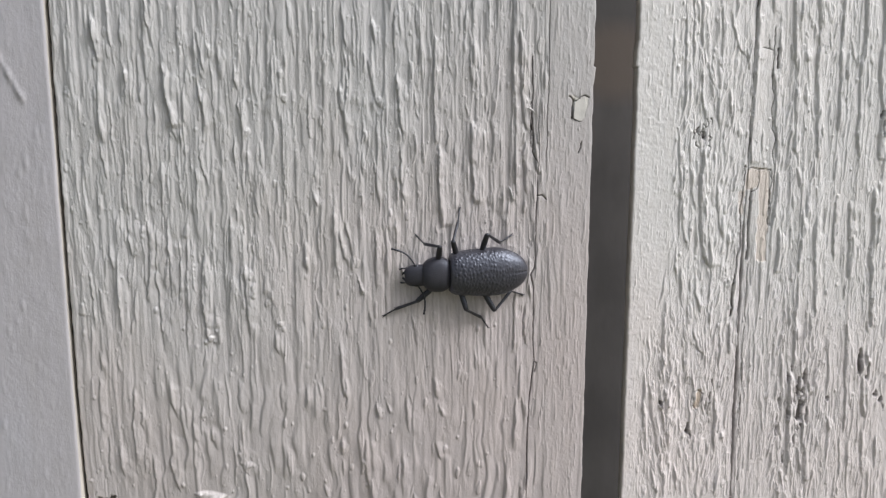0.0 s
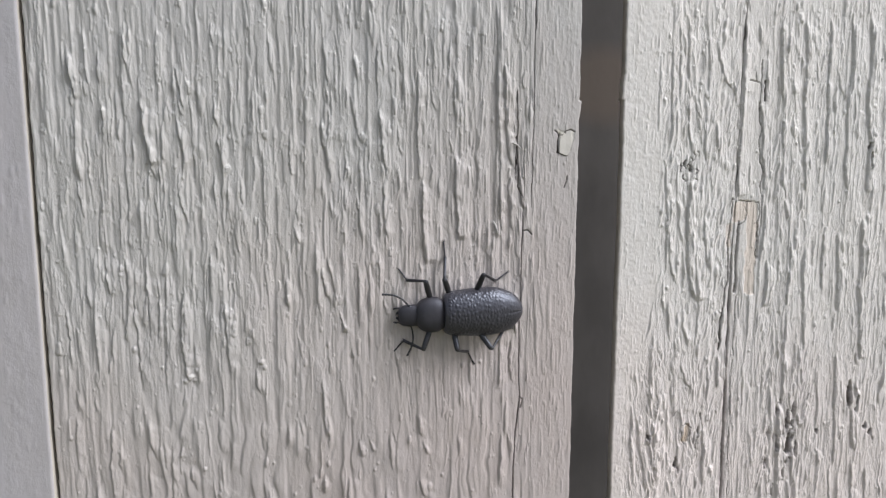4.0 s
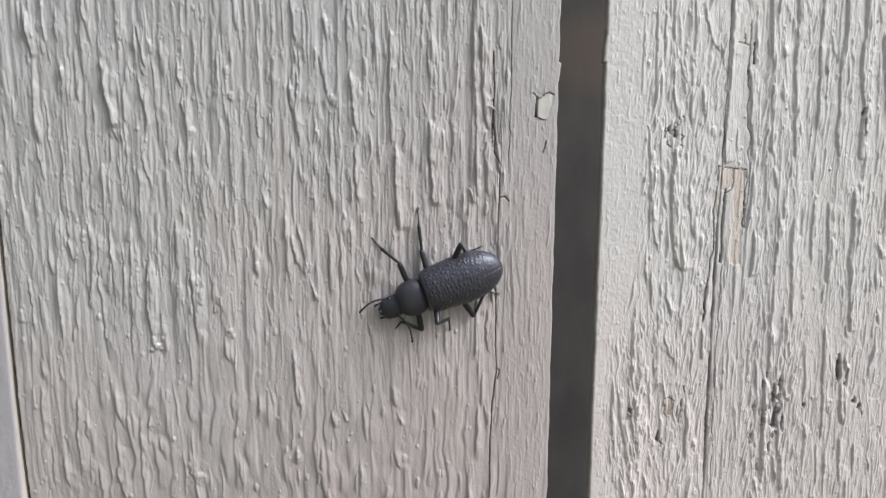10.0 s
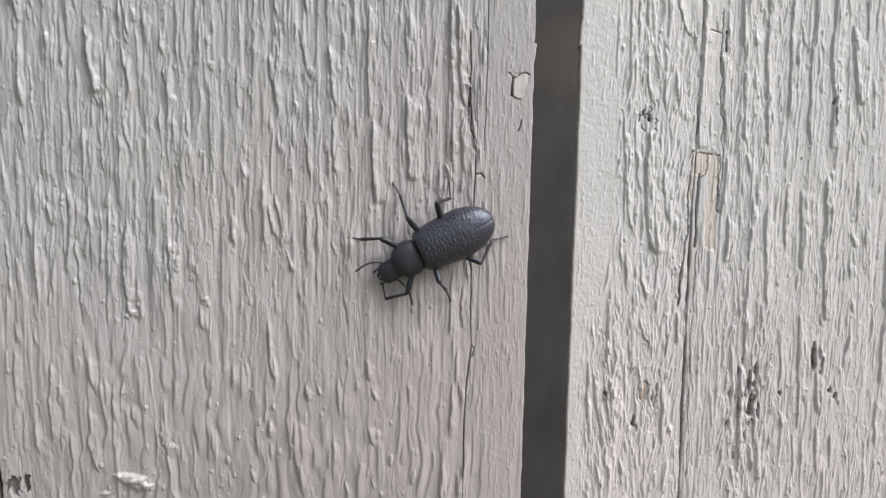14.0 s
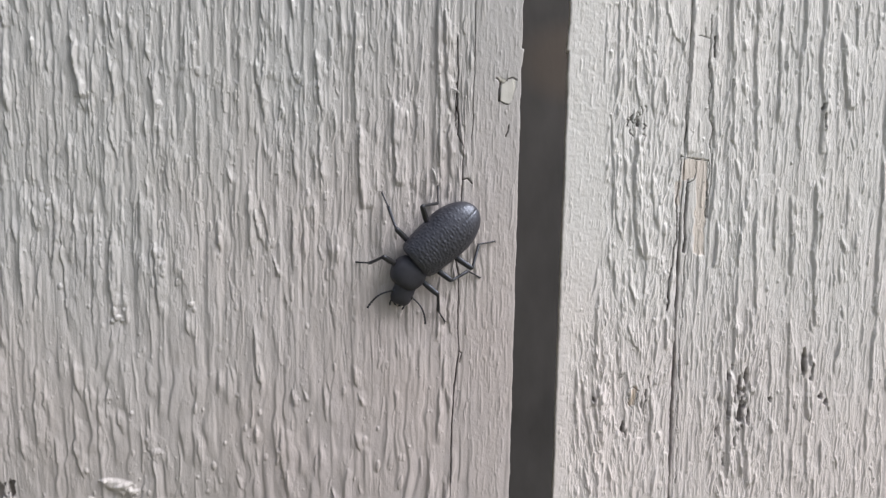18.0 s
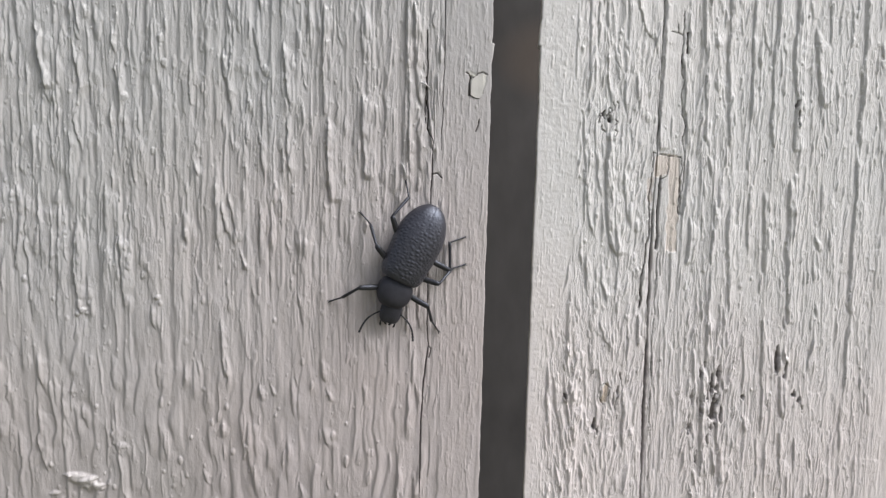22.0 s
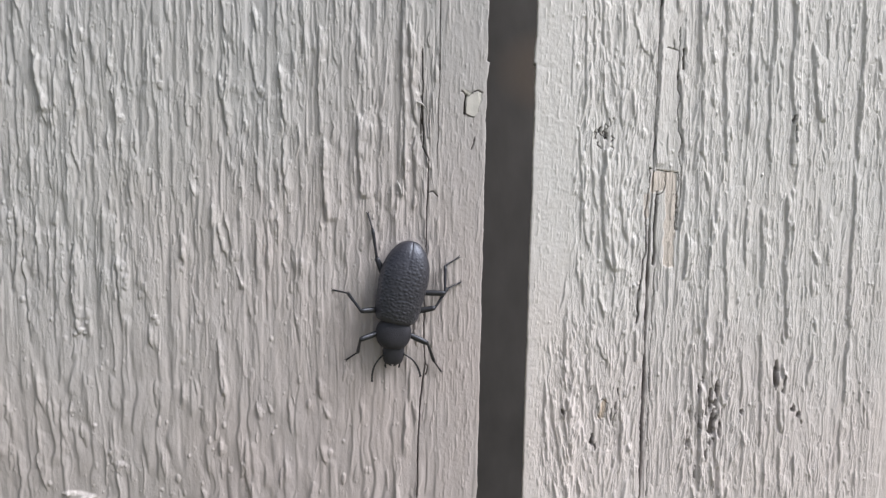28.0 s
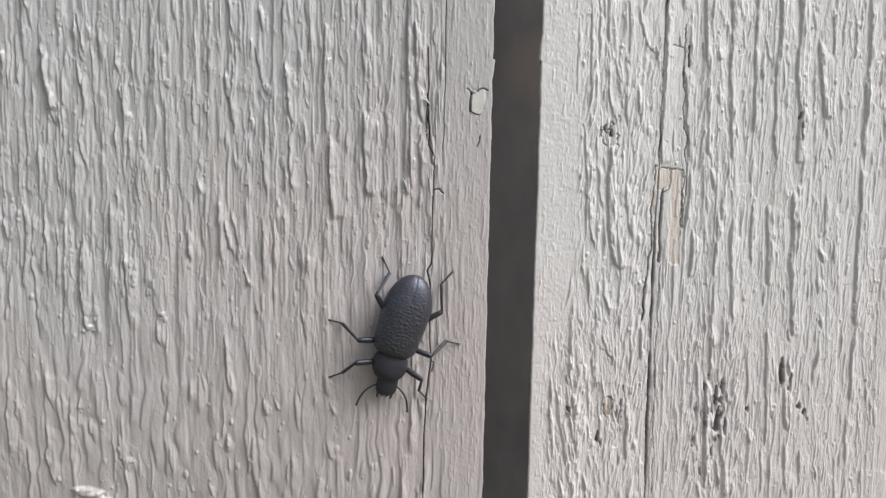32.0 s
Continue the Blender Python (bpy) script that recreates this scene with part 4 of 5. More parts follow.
def rough_grain(r, seed):
    """Sawn, raised grain under thick paint, that has run into rounded lumps lower down."""
    u, v = r.u, r.v
    run = (1 - step(-18, 8, v + 8 * value_noise(u / 12, v / 20, seed + 35) + 10 * step(-20, 20, u))) * (0.25 + 0.75 * step(-36, -26, u + 3 * value_noise(u / 6, v / 6, seed + 39)))
    flakes(r, seed, 2.6, 9.0, 0.13, 0.05, 0.0, 0.38, 0.10)
    flakes(r, seed + 10, 1.4, 5.0, 0.11, 0.05, 0.01, 0.30, 0.09)
    r.plates(seed + 20, 2.6, 20.0, 0.12)
    r.plates(seed + 24, 1.2, 9.0, 0.10, 0.01)
    r.plates(seed + 28, 0.55, 4.5, 0.07, 0.0)
    r.plates(seed + 70, 1.3, 55.0, 0.10, 0.0)
    r.h *= 1 - 0.80 * run
    w = (u + 1.5 * (value_noise(u / 5, v / 9, seed + 36) - 0.5) + 0.7 * (value_noise(u / 2, v / 3, seed + 34) - 0.5)) / 1.9
    rib, across = np.floor(w), w - np.floor(w)
    swell = 0.12 + 0.88 * step(0.35, 0.75, value_noise(rib * 5.7, v / 5.0 + rib * 2.3, seed + 37))
    r.h += run * (0.32 * swell * step(0.0, 0.26, across) * np.clip(1 - across, 0, 1) ** 0.8 + 0.12 * step(0.30, 0.70, value_noise(w * 1.8, v / 5.0, seed + 38)))
    upright = lambda x, z: 0.0
    fewer = lambda x, z: 1.0 if z > 2 else 0.15
    r.fibres(1150, seed + 50, (-44.5, 36, -60, 62), (0.10, 0.30), (2.0, 13.0), (0.05, 0.18), upright, fewer)
    r.fibres(150, seed + 51, (-44.5, 36, -60, 62), (0.35, 0.80), (4.0, 18.0), (0.08, 0.22), upright, fewer)
    r.fibres(420, seed + 52, (-44.5, 36, -60, 62), (0.22, 0.50), (1.4, 5.0), (0.10, 0.26), lambda x, z: 0.03, lambda x, z: 1.0 if z > -2 else 0.25)
    # fine strings of fibre that show through in places
    strings = step(0.45, 0.70, value_noise(u / 3.5, v / 12, seed + 61)) * (1 - 0.85 * run)
    r.h += 0.09 * strings * value_noise((u + 0.3 * value_noise(u / 2, v / 4, seed + 62)) / 0.30, v / 5.0, seed + 63)
    r.h += 0.12 * value_noise(u / 1.6, v / 9, seed + 30) + 0.045 * value_noise(u / 0.7, v / 1.6, seed + 31) - 0.25
    # cupping and a bent-back lower end, added to dim the left and bottom
    r.h += 0.0003 * (900 - u * u)
    r.h -= 0.0014 * np.clip(-4 - np.maximum(v, -61), 0, None) ** 2 * (1 - step(-10, 40, u))


def torn_grain(r, seed):
    """Weathered grain: straight raised strips, and torn fibres that lean away from them."""
    u, v = r.u, r.v
    r.plates(seed, 4.2, 60.0, 0.14)
    r.plates(seed + 4, 1.5, 5.0, 0.08, 0.06)
    r.plates(seed + 6, 0.8, 2.6, 0.05, -0.08)
    flakes(r, seed + 10, 2.0, 7.0, 0.10, 0.06, 0.02, 0.40, 0.08)
    # smooth plank between two cracks, and below it a strip of fine straight fibres
    plank = step(78.2, 78.5, u) * (1 - step(82.0, 83.0, u)) * step(18, 21, v)
    strip = step(78.4, 79.2, u) * (1 - step(83.5, 86.5, u)) * (1 - step(-2, 6, v))
    r.h *= 1 - 0.8 * plank
    side = lambda x: 1.0 if math.sin(x * 0.55 + 1.3) + 0.6 * math.sin(x * 1.37) > 0 else -1.0
    lean = lambda x, z: -0.20 * side(x) * (0.5 + 0.5 * math.sin(z * 0.21 + x * 0.9))
    def share(x, z):
        if 78.2 < x < 82.6 and z > 4 or x < 61.5 and z > -6:
            return 0.04
        return 0.15 if 78.3 < x < 85 and z < 4 else 1.0 if x < 96 else 0.7
    r.fibres(2600, seed + 50, (57, 130, -60, 62), (0.10, 0.32), (0.8, 5.0), (0.05, 0.17), lean, share)
    r.fibres(420, seed + 51, (60, 130, -60, 62), (0.25, 0.60), (1.5, 7.0), (0.08, 0.22), lean, share)
    r.fibres(330, seed + 54, (61.5, 76.5, -60, 45), (0.20, 0.50), (1.5, 7.0), (0.08, 0.20), lean)
    r.fibres(110, seed + 56, (57.0, 64.0, -60, -8), (0.20, 0.45), (1.5, 7.0), (0.10, 0.24), lambda x, z: -0.12)
    r.fibres(150, seed + 55, (86.5, 98.0, -50, -8), (0.16, 0.45), (1.5, 8.0), (0.10, 0.24), lean)
    r.fibres(170, seed + 52, (78.5, 85.5, -60, 4), (0.10, 0.20), (5.0, 22.0), (0.03, 0.11), lambda x, z: 0.0)
    r.fibres(230, seed + 53, (84, 130, -60, 62), (0.16, 0.34), (6.0, 30.0), (0.05, 0.16), lambda x, z: 0.0)
    r.h += 0.05 * value_noise(u / 0.5, v / 1.2, seed + 41) * (1 - 0.8 * plank) - 0.2


def middle_face(r):
    rough_grain(r, 100)
    for line in MIDDLE_GRAIN:
        r.ridge(*line, lift=0.27, dip=0.10, soft=0.16)
    smooth = step(35.0, 37.5, r.u)
    r.h *= 1 - 0.74 * smooth
    r.calm = np.maximum(smooth, 0.78 * (1 - step(-18, 6, r.v)))
    r.h += 0.035 * smooth * value_noise(r.u / 0.45, r.v / 0.5, 150) + 0.06 * smooth * value_noise(r.u / 1.6, r.v / 2.4, 151)
    r.fibres(420, 152, (35.8, 44.3, -60, 60), (0.10, 0.30), (0.8, 6.0), (0.03, 0.11), lambda x, z: 0.0)
    for x, z, t in ((39.0, 12.5, 4.0), (39.6, 2.0, 6.5), (37.4, -3.0, 5.0), (40.6, -8.0, 3.0)):
        r.lump(x, z, 0.5, t, 0.10)
    r.nibs(170, 5, -44, 34, 0, 62, (0.12, 0.26), (0.06, 0.18))
    r.nibs(110, 25, -44, 34, -62, 0)
    r.nibs(1300, 8, -44, 35, 0, 62, (0.08, 0.17), (0.05, 0.15))
    r.nibs(420, 28, -44, 35, -62, 0, (0.08, 0.17), (0.05, 0.15))
    r.nibs(12, 6, 36, 44, high=(0.05, 0.12))
    r.nibs(160, 16, 36, 44, size=(0.07, 0.14), high=(0.03, 0.08))
    # light falloff painted in: pinker, darker colour lower down and along the edge
    r.thin = np.clip(0.25 * (value_noise((r.u + 0.4 * r.v) / 9, r.v / 13, 160) - 0.5) + (20 - r.v) / 85 + 0.42 * step(-18, 34, r.u) + 0.25 * np.exp(-((r.u - 22) / 26) ** 2 - ((r.v + 12) / 32) ** 2) + 0.15 * smooth, 0, 1)
    r.crack([(36.3, 64), (36.1, 42.3), (36.2, 37.0)], 0.12, 0.9)
    r.crack([(36.2, 37.0), (35.9, 20.0)], 0.08, 0.3)
    r.crack([(33.1, 40.3), (33.3, 31.6), (33.5, 23.7), (34.4, 21.7), (34.3, 6.2), (34.3, 2.9), (33.5, 1.6), (34.1, -1.0), (34.1, -10.5), (34.4, -14.9), (33.6, -21.5), (33.3, -32.6), (33.2, -64)], 0.13, 1.2, 0.12)
    r.pit(33.0, 29.0, 0.3, 3.4, 0.8, 0.5)
    r.crack([(34.3, 15.9), (35.3, 16.0), (36.1, 15.2)], 0.11, 0.5)
    r.crack([(34.4, -14.9), (34.9, -15.4), (34.5, -17.0)], 0.11, 0.5)
    r.primer = r.patch(r.primer, 41.2, 43.5, 29.6, 33.2, 0.10, 0.8)
    r.crack([(41.0, 32.9), (40.9, 31.2), (40.8, 29.7)], 0.26, 0.5, 0.3)
    r.crack([(39.9, 33.6), (40.6, 33.2), (41.0, 32.6), (41.7, 32.8), (42.1, 33.5), (43.0, 33.7), (43.8, 33.3)], 0.12, 0.4, 0.3)
    r.crack([(40.8, 29.8), (41.6, 29.3), (42.5, 29.1)], 0.09, 0.3, 0.2)
    r.crack([(42.5, 25.6), (42.4, 24.4), (42.1, 23.5)], 0.12, 0.4)
    for x, z, w, t, k in ((-23.4, -6.3, 0.45, 0.9, 0.35), (-22.9, -7.4, 0.8, 0.6, 0.35), (-23.7, -8.0, 0.4, 0.5, 0.3), (-22.3, -7.9, 0.4, 0.4, 0.25), (-11.3, -5.4, 0.7, 0.5, 0.22), (-10.9, -6.2, 0.4, 0.7, 0.25)):
        r.lump(x, z, w, t, k)
    r.lump(2.6, -0.2, 0.35, 0.9, 0.30)
    for x, z, w, t, k in ((-26.0, -35.6, 1.4, 0.5, 0.5), (-24.6, -36.4, 1.9, 1.2, 0.8), (-23.2, -37.4, 1.8, 1.3, 0.9), (-21.8, -38.0, 1.0, 0.9, 0.7), (-22.4, -36.4, 0.9, 0.5, 0.5), (-28.6, -38.9, 1.0, 0.5, 0.5)):
        r.lump(x, z, w, t, 0.65 * k)
        r.primer = np.maximum(r.primer, 0.12 * (1 - step(0.5, 1.0, np.hypot((r.u - x) / w, (r.v - z) / t))))
    r.nibs(22, 15, -29, -20, -40, -33)
    r.pit(-42.7, -36.4, 1.1, 2.6, 0.9, 0.45)
    r.pit(-40.6, -36.0, 0.5, 2.0, 0.8, 0.7)


def right_face(r):
    torn_grain(r, 200)
    flat = 1 - step(61.0, 64.0, r.u + 5.5 * step(4, -22, r.v) + 1.6 * (value_noise(r.u / 3, r.v / 5, 253) - 0.5))
    r.h *= 1 - 0.84 * flat
    r.calm = flat
    r.h += 0.045 * flat * value_noise(r.u / 0.5, r.v / 0.42, 250) + 0.06 * flat * value_noise(r.u / 1.5, r.v / 0.8, 251)
    r.fibres(380, 252, (54.6, 63.0, -60, 56), (0.10, 0.25), (0.6, 3.0), (0.04, 0.10), lambda x, z: 0.0)
    r.nibs(400, 7, 62, 130)
    r.nibs(1500, 10, 58, 130, size=(0.08, 0.16), high=(0.04, 0.12))
    for line in RIGHT_GRAIN:
        r.ridge(*line, lift=0.24, dip=0.11)
    r.crack([(78.2, 64), (78.0, 38.4), (78.0, 20.2), (77.9, 10.0)], 0.16, 1.0, 0.18)
    r.crack([(77.9, 10.0), (77.9, 4.6), (78.0, -15.9), (78.8, -64)], 0.34, 1.6, 0.22)
    r.crack([(77.1, 21.0), (76.9, 5.0), (76.3, 0.0), (76.0, -9.0)], 0.15, 0.5, 0.4, 8)
    r.crack([(79.0, 16.4), (78.9, 11.6), (78.9, 7.8), (79.1, 2.6)], 0.30, 1.2, 0.2, 10)
    r.crack([(79.3, 2.0), (79.2, -16.0), (79.9, -44.0)], 0.09, 0.5, 0.3, 9)
    r.crack([(82.2, 46.9), (82.2, 38.5), (83.6, 20.2), (83.8, 9.1)], 0.12, 0.7, 0.5)
    # painted light falloff again, growing towards the bottom
    r.thin = 0.7 * step(0.1, 1.0, 0.25 * value_noise((r.u + 0.5 * r.v) / 11, r.v / 17, 261) + 0.08 + 0.7 * (1 - step(-45, 25, r.v)) - 0.05)
    r.bare = r.patch(r.bare, 80.6, 83.2, 2.0, 20.3, 0.14, 0.35)
    r.bare = np.maximum(r.bare * step(0, 9, r.v), r.patch(r.bare, 77.5, 80.7, 16.4, 20.6, 0.12, 0.35))
    r.bare = 0.55 * np.maximum(r.bare, 0.8 * r.patch(r.bare, 76.3, 77.4, 11.5, 16.0, 0.08, 0.7))
    for x, z, w, t in HOLES:
        r.pit(x, z, w, t, 1.1, 0.75)
    rng = np.random.RandomState(77)
    for _ in range(26):
        x, z = rng.normal(92.0, 1.9), rng.normal(-27, 6)
        r.pit(x, z, rng.uniform(0.15, 0.4), rng.uniform(0.6, 2.2), 0.7, rng.uniform(0.2, 0.8))
    for _ in range(14):
        x, z = rng.normal(67.6, 0.9), rng.normal(27.2, 1.5)
        r.crack([(x, z), (x + rng.uniform(-0.7, 0.7), z - rng.uniform(0.3, 0.9)), (x + rng.uniform(-0.4, 0.4), z - rng.uniform(0.9, 1.7))], 0.10, 0.4, 0.5, 17)
    for x, z, w, t in ((68.6, -33.0, 0.35, 1.0), (71.6, -27.0, 0.25, 1.4), (72.4, -25.4, 0.2, 1.0), (67.2, -21.5, 0.2, 0.7), (108.9, -22.0, 0.3, 2.4), (105.3, -29.5, 0.3, 1.4), (113.4, -30.5, 0.3, 0.9), (107.4, 28.0, 0.3, 1.6), (106.9, 31.0, 0.35, 0.8)):
        r.pit(x, z, w, t, 0.7, 0.7)
    # layers of paint broken away round the chip
    r.patch(r.primer, 66.0, 74.0, -33.5, -21.0, 0.10, 1.0, 19)
    r.bare = r.patch(r.bare, 68.9, 70.5, -27.8, -24.0, 0.25, 0.5)
    for points in ([(68.8, -24.0), (69.6, -23.7), (70.6, -24.6), (70.5, -26.4)], [(68.7, -25.0), (68.9, -26.8), (69.8, -28.0)], [(72.6, -21.6), (73.2, -25.0), (72.2, -27.4), (72.6, -31.0)]):
        r.crack(points, 0.10, 0.35, 0.4, 23)
    r.crack([(79.5, 43.2), (80.8, 43.1), (82.0, 42.7)], 0.11, 0.4, 0.2, 27)
    r.crack([(80.8, 44.6), (80.9, 43.1)], 0.09, 0.4, 0.2, 27)
    r.crack([(82.9, 43.2), (83.0, 39.5)], 0.22, 0.5, 0.1, 28)
    # the broken outline of the bare place
    for points in ([(77.4, 20.7), (79.0, 20.6), (80.6, 20.3), (83.3, 20.1)], [(80.6, 20.3), (80.5, 16.4), (79.2, 15.6)], [(83.2, 20.2), (83.4, 14.0), (83.2, 9.0)]):
        r.crack(points, 0.10, 0.35, 0.5, 25)


def left_face(r):
    u, v = r.u, r.v
    r.h += 0.10 * value_noise(u / 3.0, v / 5.0, 300) + 0.05 * value_noise(u / 0.9, v / 1.1, 301)
    r.calm += 1.0
    r.nibs(90, 9, -60, -46)
    r.nibs(260, 19, -66, -46, size=(0.12, 0.24), high=(0.05, 0.14))
    r.lip([(-53.0, 40.0), (-51.9, 38.4), (-50.2, 34.8), (-48.7, 31.7)], 0.16, 0.14)
    rng = np.random.RandomState(91)
    for k in range(26):
        a = rng.rand()
        r.lump(-52.4 + 3.7 * a + rng.normal(0, 0.12), 39.2 - 7.5 * a + rng.normal(0, 0.15), rng.uniform(0.2, 0.5), rng.uniform(0.2, 0.6), rng.uniform(0.06, 0.2))
    r.lump(-46.6, 27.0, 0.3, 0.35, 0.25)


middle = board("board_middle", -44.5, 44.65, 0.0, 0.125, [(32.6, 36.8, 0.07)], middle_face, PAINT, "rough-sawn fence board in thick greige paint with cracks", lips=[(0.45, 38.8, 35.5)])
board("board_right", 54.1, 143.1, 2.3, 0.125, [(77.4, 79.0, 0.07), (134.5, 143.1, 0.8)], right_face, PAINT_PALE, "weathered fence board in pale paint with holes and flaking", 4.2, lips=[(-0.4, 39.3, 43.8)], undercut=1.2)
board("board_left", -134.0, -45.0, -0.15, 0.5, [(-75, -45.0, 0.25)], left_face, PAINT_SMOOTH, "smooth grey painted trim board", 6.0, 0.25, 0.06)


def slab(name, x0, x1, y0, y1, z0, z1, material, label):
    bm = bmesh.new()
    bmesh.ops.create_cube(bm, size=1, matrix=Matrix.Translation(((x0 + x1) / 2, (y0 + y1) / 2, (z0 + z1) / 2)) @ Matrix.Diagonal((x1 - x0, y1 - y0, z1 - z0, 1)))
    bmesh.ops.bevel(bm, geom=bm.edges[:], offset=0.002, segments=2, affect="EDGES")
    return tagged(part(name, bm, material, None), label, "wall", kind="structure")


# added backdrop; its dark colour stands for the dim space behind the gap
slab("gap_backdrop", -2.0, 2.0, 0.075, 0.175, 0.0, 2.3, GAP_BACKDROP, "added mottled backdrop, coloured dark for the dim space behind the gap between the boards")


def ground():
    bm = bmesh.new()
    bmesh.ops.create_grid(bm, x_segments=60, y_segments=60, size=60)
    for v in bm.verts:
        d = max(0.0, v.co.length - 2.0)
        v.co.z = 0.25 * min(1.0, d / 10) * noise.noise(v.co * 0.12)
    return tagged(part("ground", bm, SOIL, None), "bare soil and short grass before the fence", "ground", kind="structure")


ground()


# ---- the beetle: local x to its head, y to its left, z off the boards; mm in the numbers ----
MM = 0.001


def loft(rings):
    """A closed tube through rings of equal length."""
    bm = bmesh.new()
    rows = [[bm.verts.new(p) for p in ring] for ring in rings]
    n = len(rows[0])
    for a, b in zip(rows[:-1], rows[1:]):
        for i in range(n):
            bm.faces.new((a[i], a[(i + 1) % n], b[(i + 1) % n], b[i]))
    bm.faces.new(rows[0][::-1])
    bm.faces.new(rows[-1])
    bmesh.ops.recalc_face_normals(bm, faces=bm.faces[:])
    return bm


def tube(points, radii, sides=12, flat=1.0):
    """A limb along points (mm) with its radii, flattened by flat across z."""
    rings = []
    for i, p in enumerate(points):
        a, b = Vector(points[max(i - 1, 0)]), Vector(points[min(i + 1, len(points) - 1)])
        t = (b - a).normalized()
        s = t.cross(Vector((0, 0, 1)))
        s = s.normalized() if s.length > 1e-4 else Vector((0, 1, 0))
        w = s.cross(t)
        rings.append([(Vector(p) + radii[i] * (math.cos(k) * s + flat * math.sin(k) * w)) * MM for k in (2 * math.pi * j / sides for j in range(sides))])
    return loft(rings)


def shell(length, x0, width, top, bottom, centre, nx=40, ny=48, texture=None, dome=0.95):
    """A body part along x: width, top and bottom are functions of s from 0 (front) to 1 (rear); texture lifts its upper face."""
    rings = []
    for i in range(nx + 1):
        s = 0.5 - 0.5 * math.cos(math.pi * i / nx)
        s = 0.6 * s + 0.4 * i / nx
        ring = []
        for j in range(ny):
            k = 2 * math.pi * (j + 0.5) / ny
            c, d = math.cos(k), math.sin(k)
            y = width(s) * math.copysign(abs(c) ** 0.88, c)
            z = centre(s) + (top(s) * abs(d) ** dome if d > 0 else -bottom(s) * abs(d) ** 0.8)
            p = Vector((x0 - length * s, y, z))
            if texture and d > -0.15:
                p += Vector((0, c, d)).normalized() * texture(p, s)
            ring.append(p * MM)
        rings.append(ring)
    return loft(rings)


def ends(s, front, rear, low_front=0.0, low_rear=0.0, power=2.2):
    """1 in the middle, rounding off over the lengths front and rear to low_front and low_rear."""
    a, b = 1.0, 1.0
    if s < front:
        a = low_front + (1 - low_front) * (1 - (1 - s / front) ** power) ** (1 / power)
    if 1 - s < rear:
        b = low_rear + (1 - low_rear) * (1 - (1 - (1 - s) / rear) ** power) ** (1 / power)
    return a * b


def case_width(s):
    return 4.35 * (0.86 + 0.14 * math.sin(min(1.0, s / 0.62) * math.pi / 2)) * ends(s, 0.11, 0.47, 0.74, 0.02, 1.98)


def dimples(p, s):
    """Coarse wrinkled pits that fade towards the smooth tip, and the seam between the wing cases."""
    q = Vector((p.x / 0.60, p.y / 0.68, p.z / 0.68))
    q += 0.25 * noise.noise_vector(q * 0.6)
    d = noise.voronoi(q)[0]
    fade = min(1.0, s / 0.05) * (1 - 0.78 * max(0.0, min(1.0, (s - 0.58) / 0.34)))
    seam = -0.10 * math.exp(-(p.y / 0.11) ** 2) * max(0.2, min(1.0, (s - 0.50) / 0.2)) if p.z > 2.6 else 0.0
    return fade * 0.115 * (min(1.0, (d[1] - d[0]) * 1.4) - 0.5) + seam


def half(bm, side):
    """Keeps the half of a mesh on one side of y = 0."""
    bmesh.ops.bisect_plane(bm, geom=bm.verts[:] + bm.edges[:] + bm.faces[:], plane_co=(0, side * 0.00001, 0), plane_no=(0, -side, 0), clear_outer=True)
    return bm


def build_leg(name, lengths, parent):
    """A leg of three parts along x: thigh, shank and a foot of five joints with claws."""
    a, b, c = lengths
    thigh = part("thigh", tube([(-0.3, 0, 0), (0.0, 0, 0), (0.25 * a, 0, 0.03), (0.6 * a, 0, 0.05), (0.9 * a, 0, 0), (a, 0, 0), (a + 0.16, 0, 0)], [0.28, 0.40, 0.47, 0.53, 0.48, 0.40, 0.14], 14, 0.85), LIMB, parent)
    shank = part("shank", tube([(-0.12, 0, 0), (0, 0, 0), (0.12 * b, 0, 0.02), (0.5 * b, 0, 0.03), (0.88 * b, 0, 0), (b, 0, 0), (b + 0.08, 0, 0)], [0.10, 0.25, 0.24, 0.27, 0.31, 0.29, 0.1], 12), LIMB, parent)
    for side in (1, -1):
        part("spur", tube([(b - 0.08, side * 0.16, -0.05), (b + 0.18, side * 0.24, -0.12), (b + 0.36, side * 0.26, -0.18)], [0.07, 0.05, 0.01], 6), LIMB, shank)
    xs, rs = [-0.05], [0.08]
    for k in range(5):
        l0, l1 = c * (0.0, 0.2, 0.36, 0.5, 0.62)[k], c * (0.2, 0.36, 0.5, 0.62, 1.0)[k]
        xs += [l0 + 0.02, l0 + 0.6 * (l1 - l0), l1 - 0.04]
        rs += [0.11, 0.17, 0.15]
    foot = part("foot", tube([(x, 0, 0) for x in xs], rs, 10), LIMB, parent)
    for side in (1, -1):
        part("claw", tube([(c - 0.05, side * 0.06, 0.02), (c + 0.18, side * 0.20, 0.05), (c + 0.36, side * 0.26, -0.06)], [0.08, 0.06, 0.01], 6), LIMB, foot)
    return thigh, shank, foot


HIPS = {"F": (9.0, 1.7, 1.7), "M": (5.4, 2.0, 1.6), "H": (1.6, 2.3, 1.7)}
LENGTHS = {"F": (4.9, 3.95, 2.6), "M": (4.9, 4.3, 2.7), "H": (5.5, 4.9, 3.0)}
NECK = 6.9


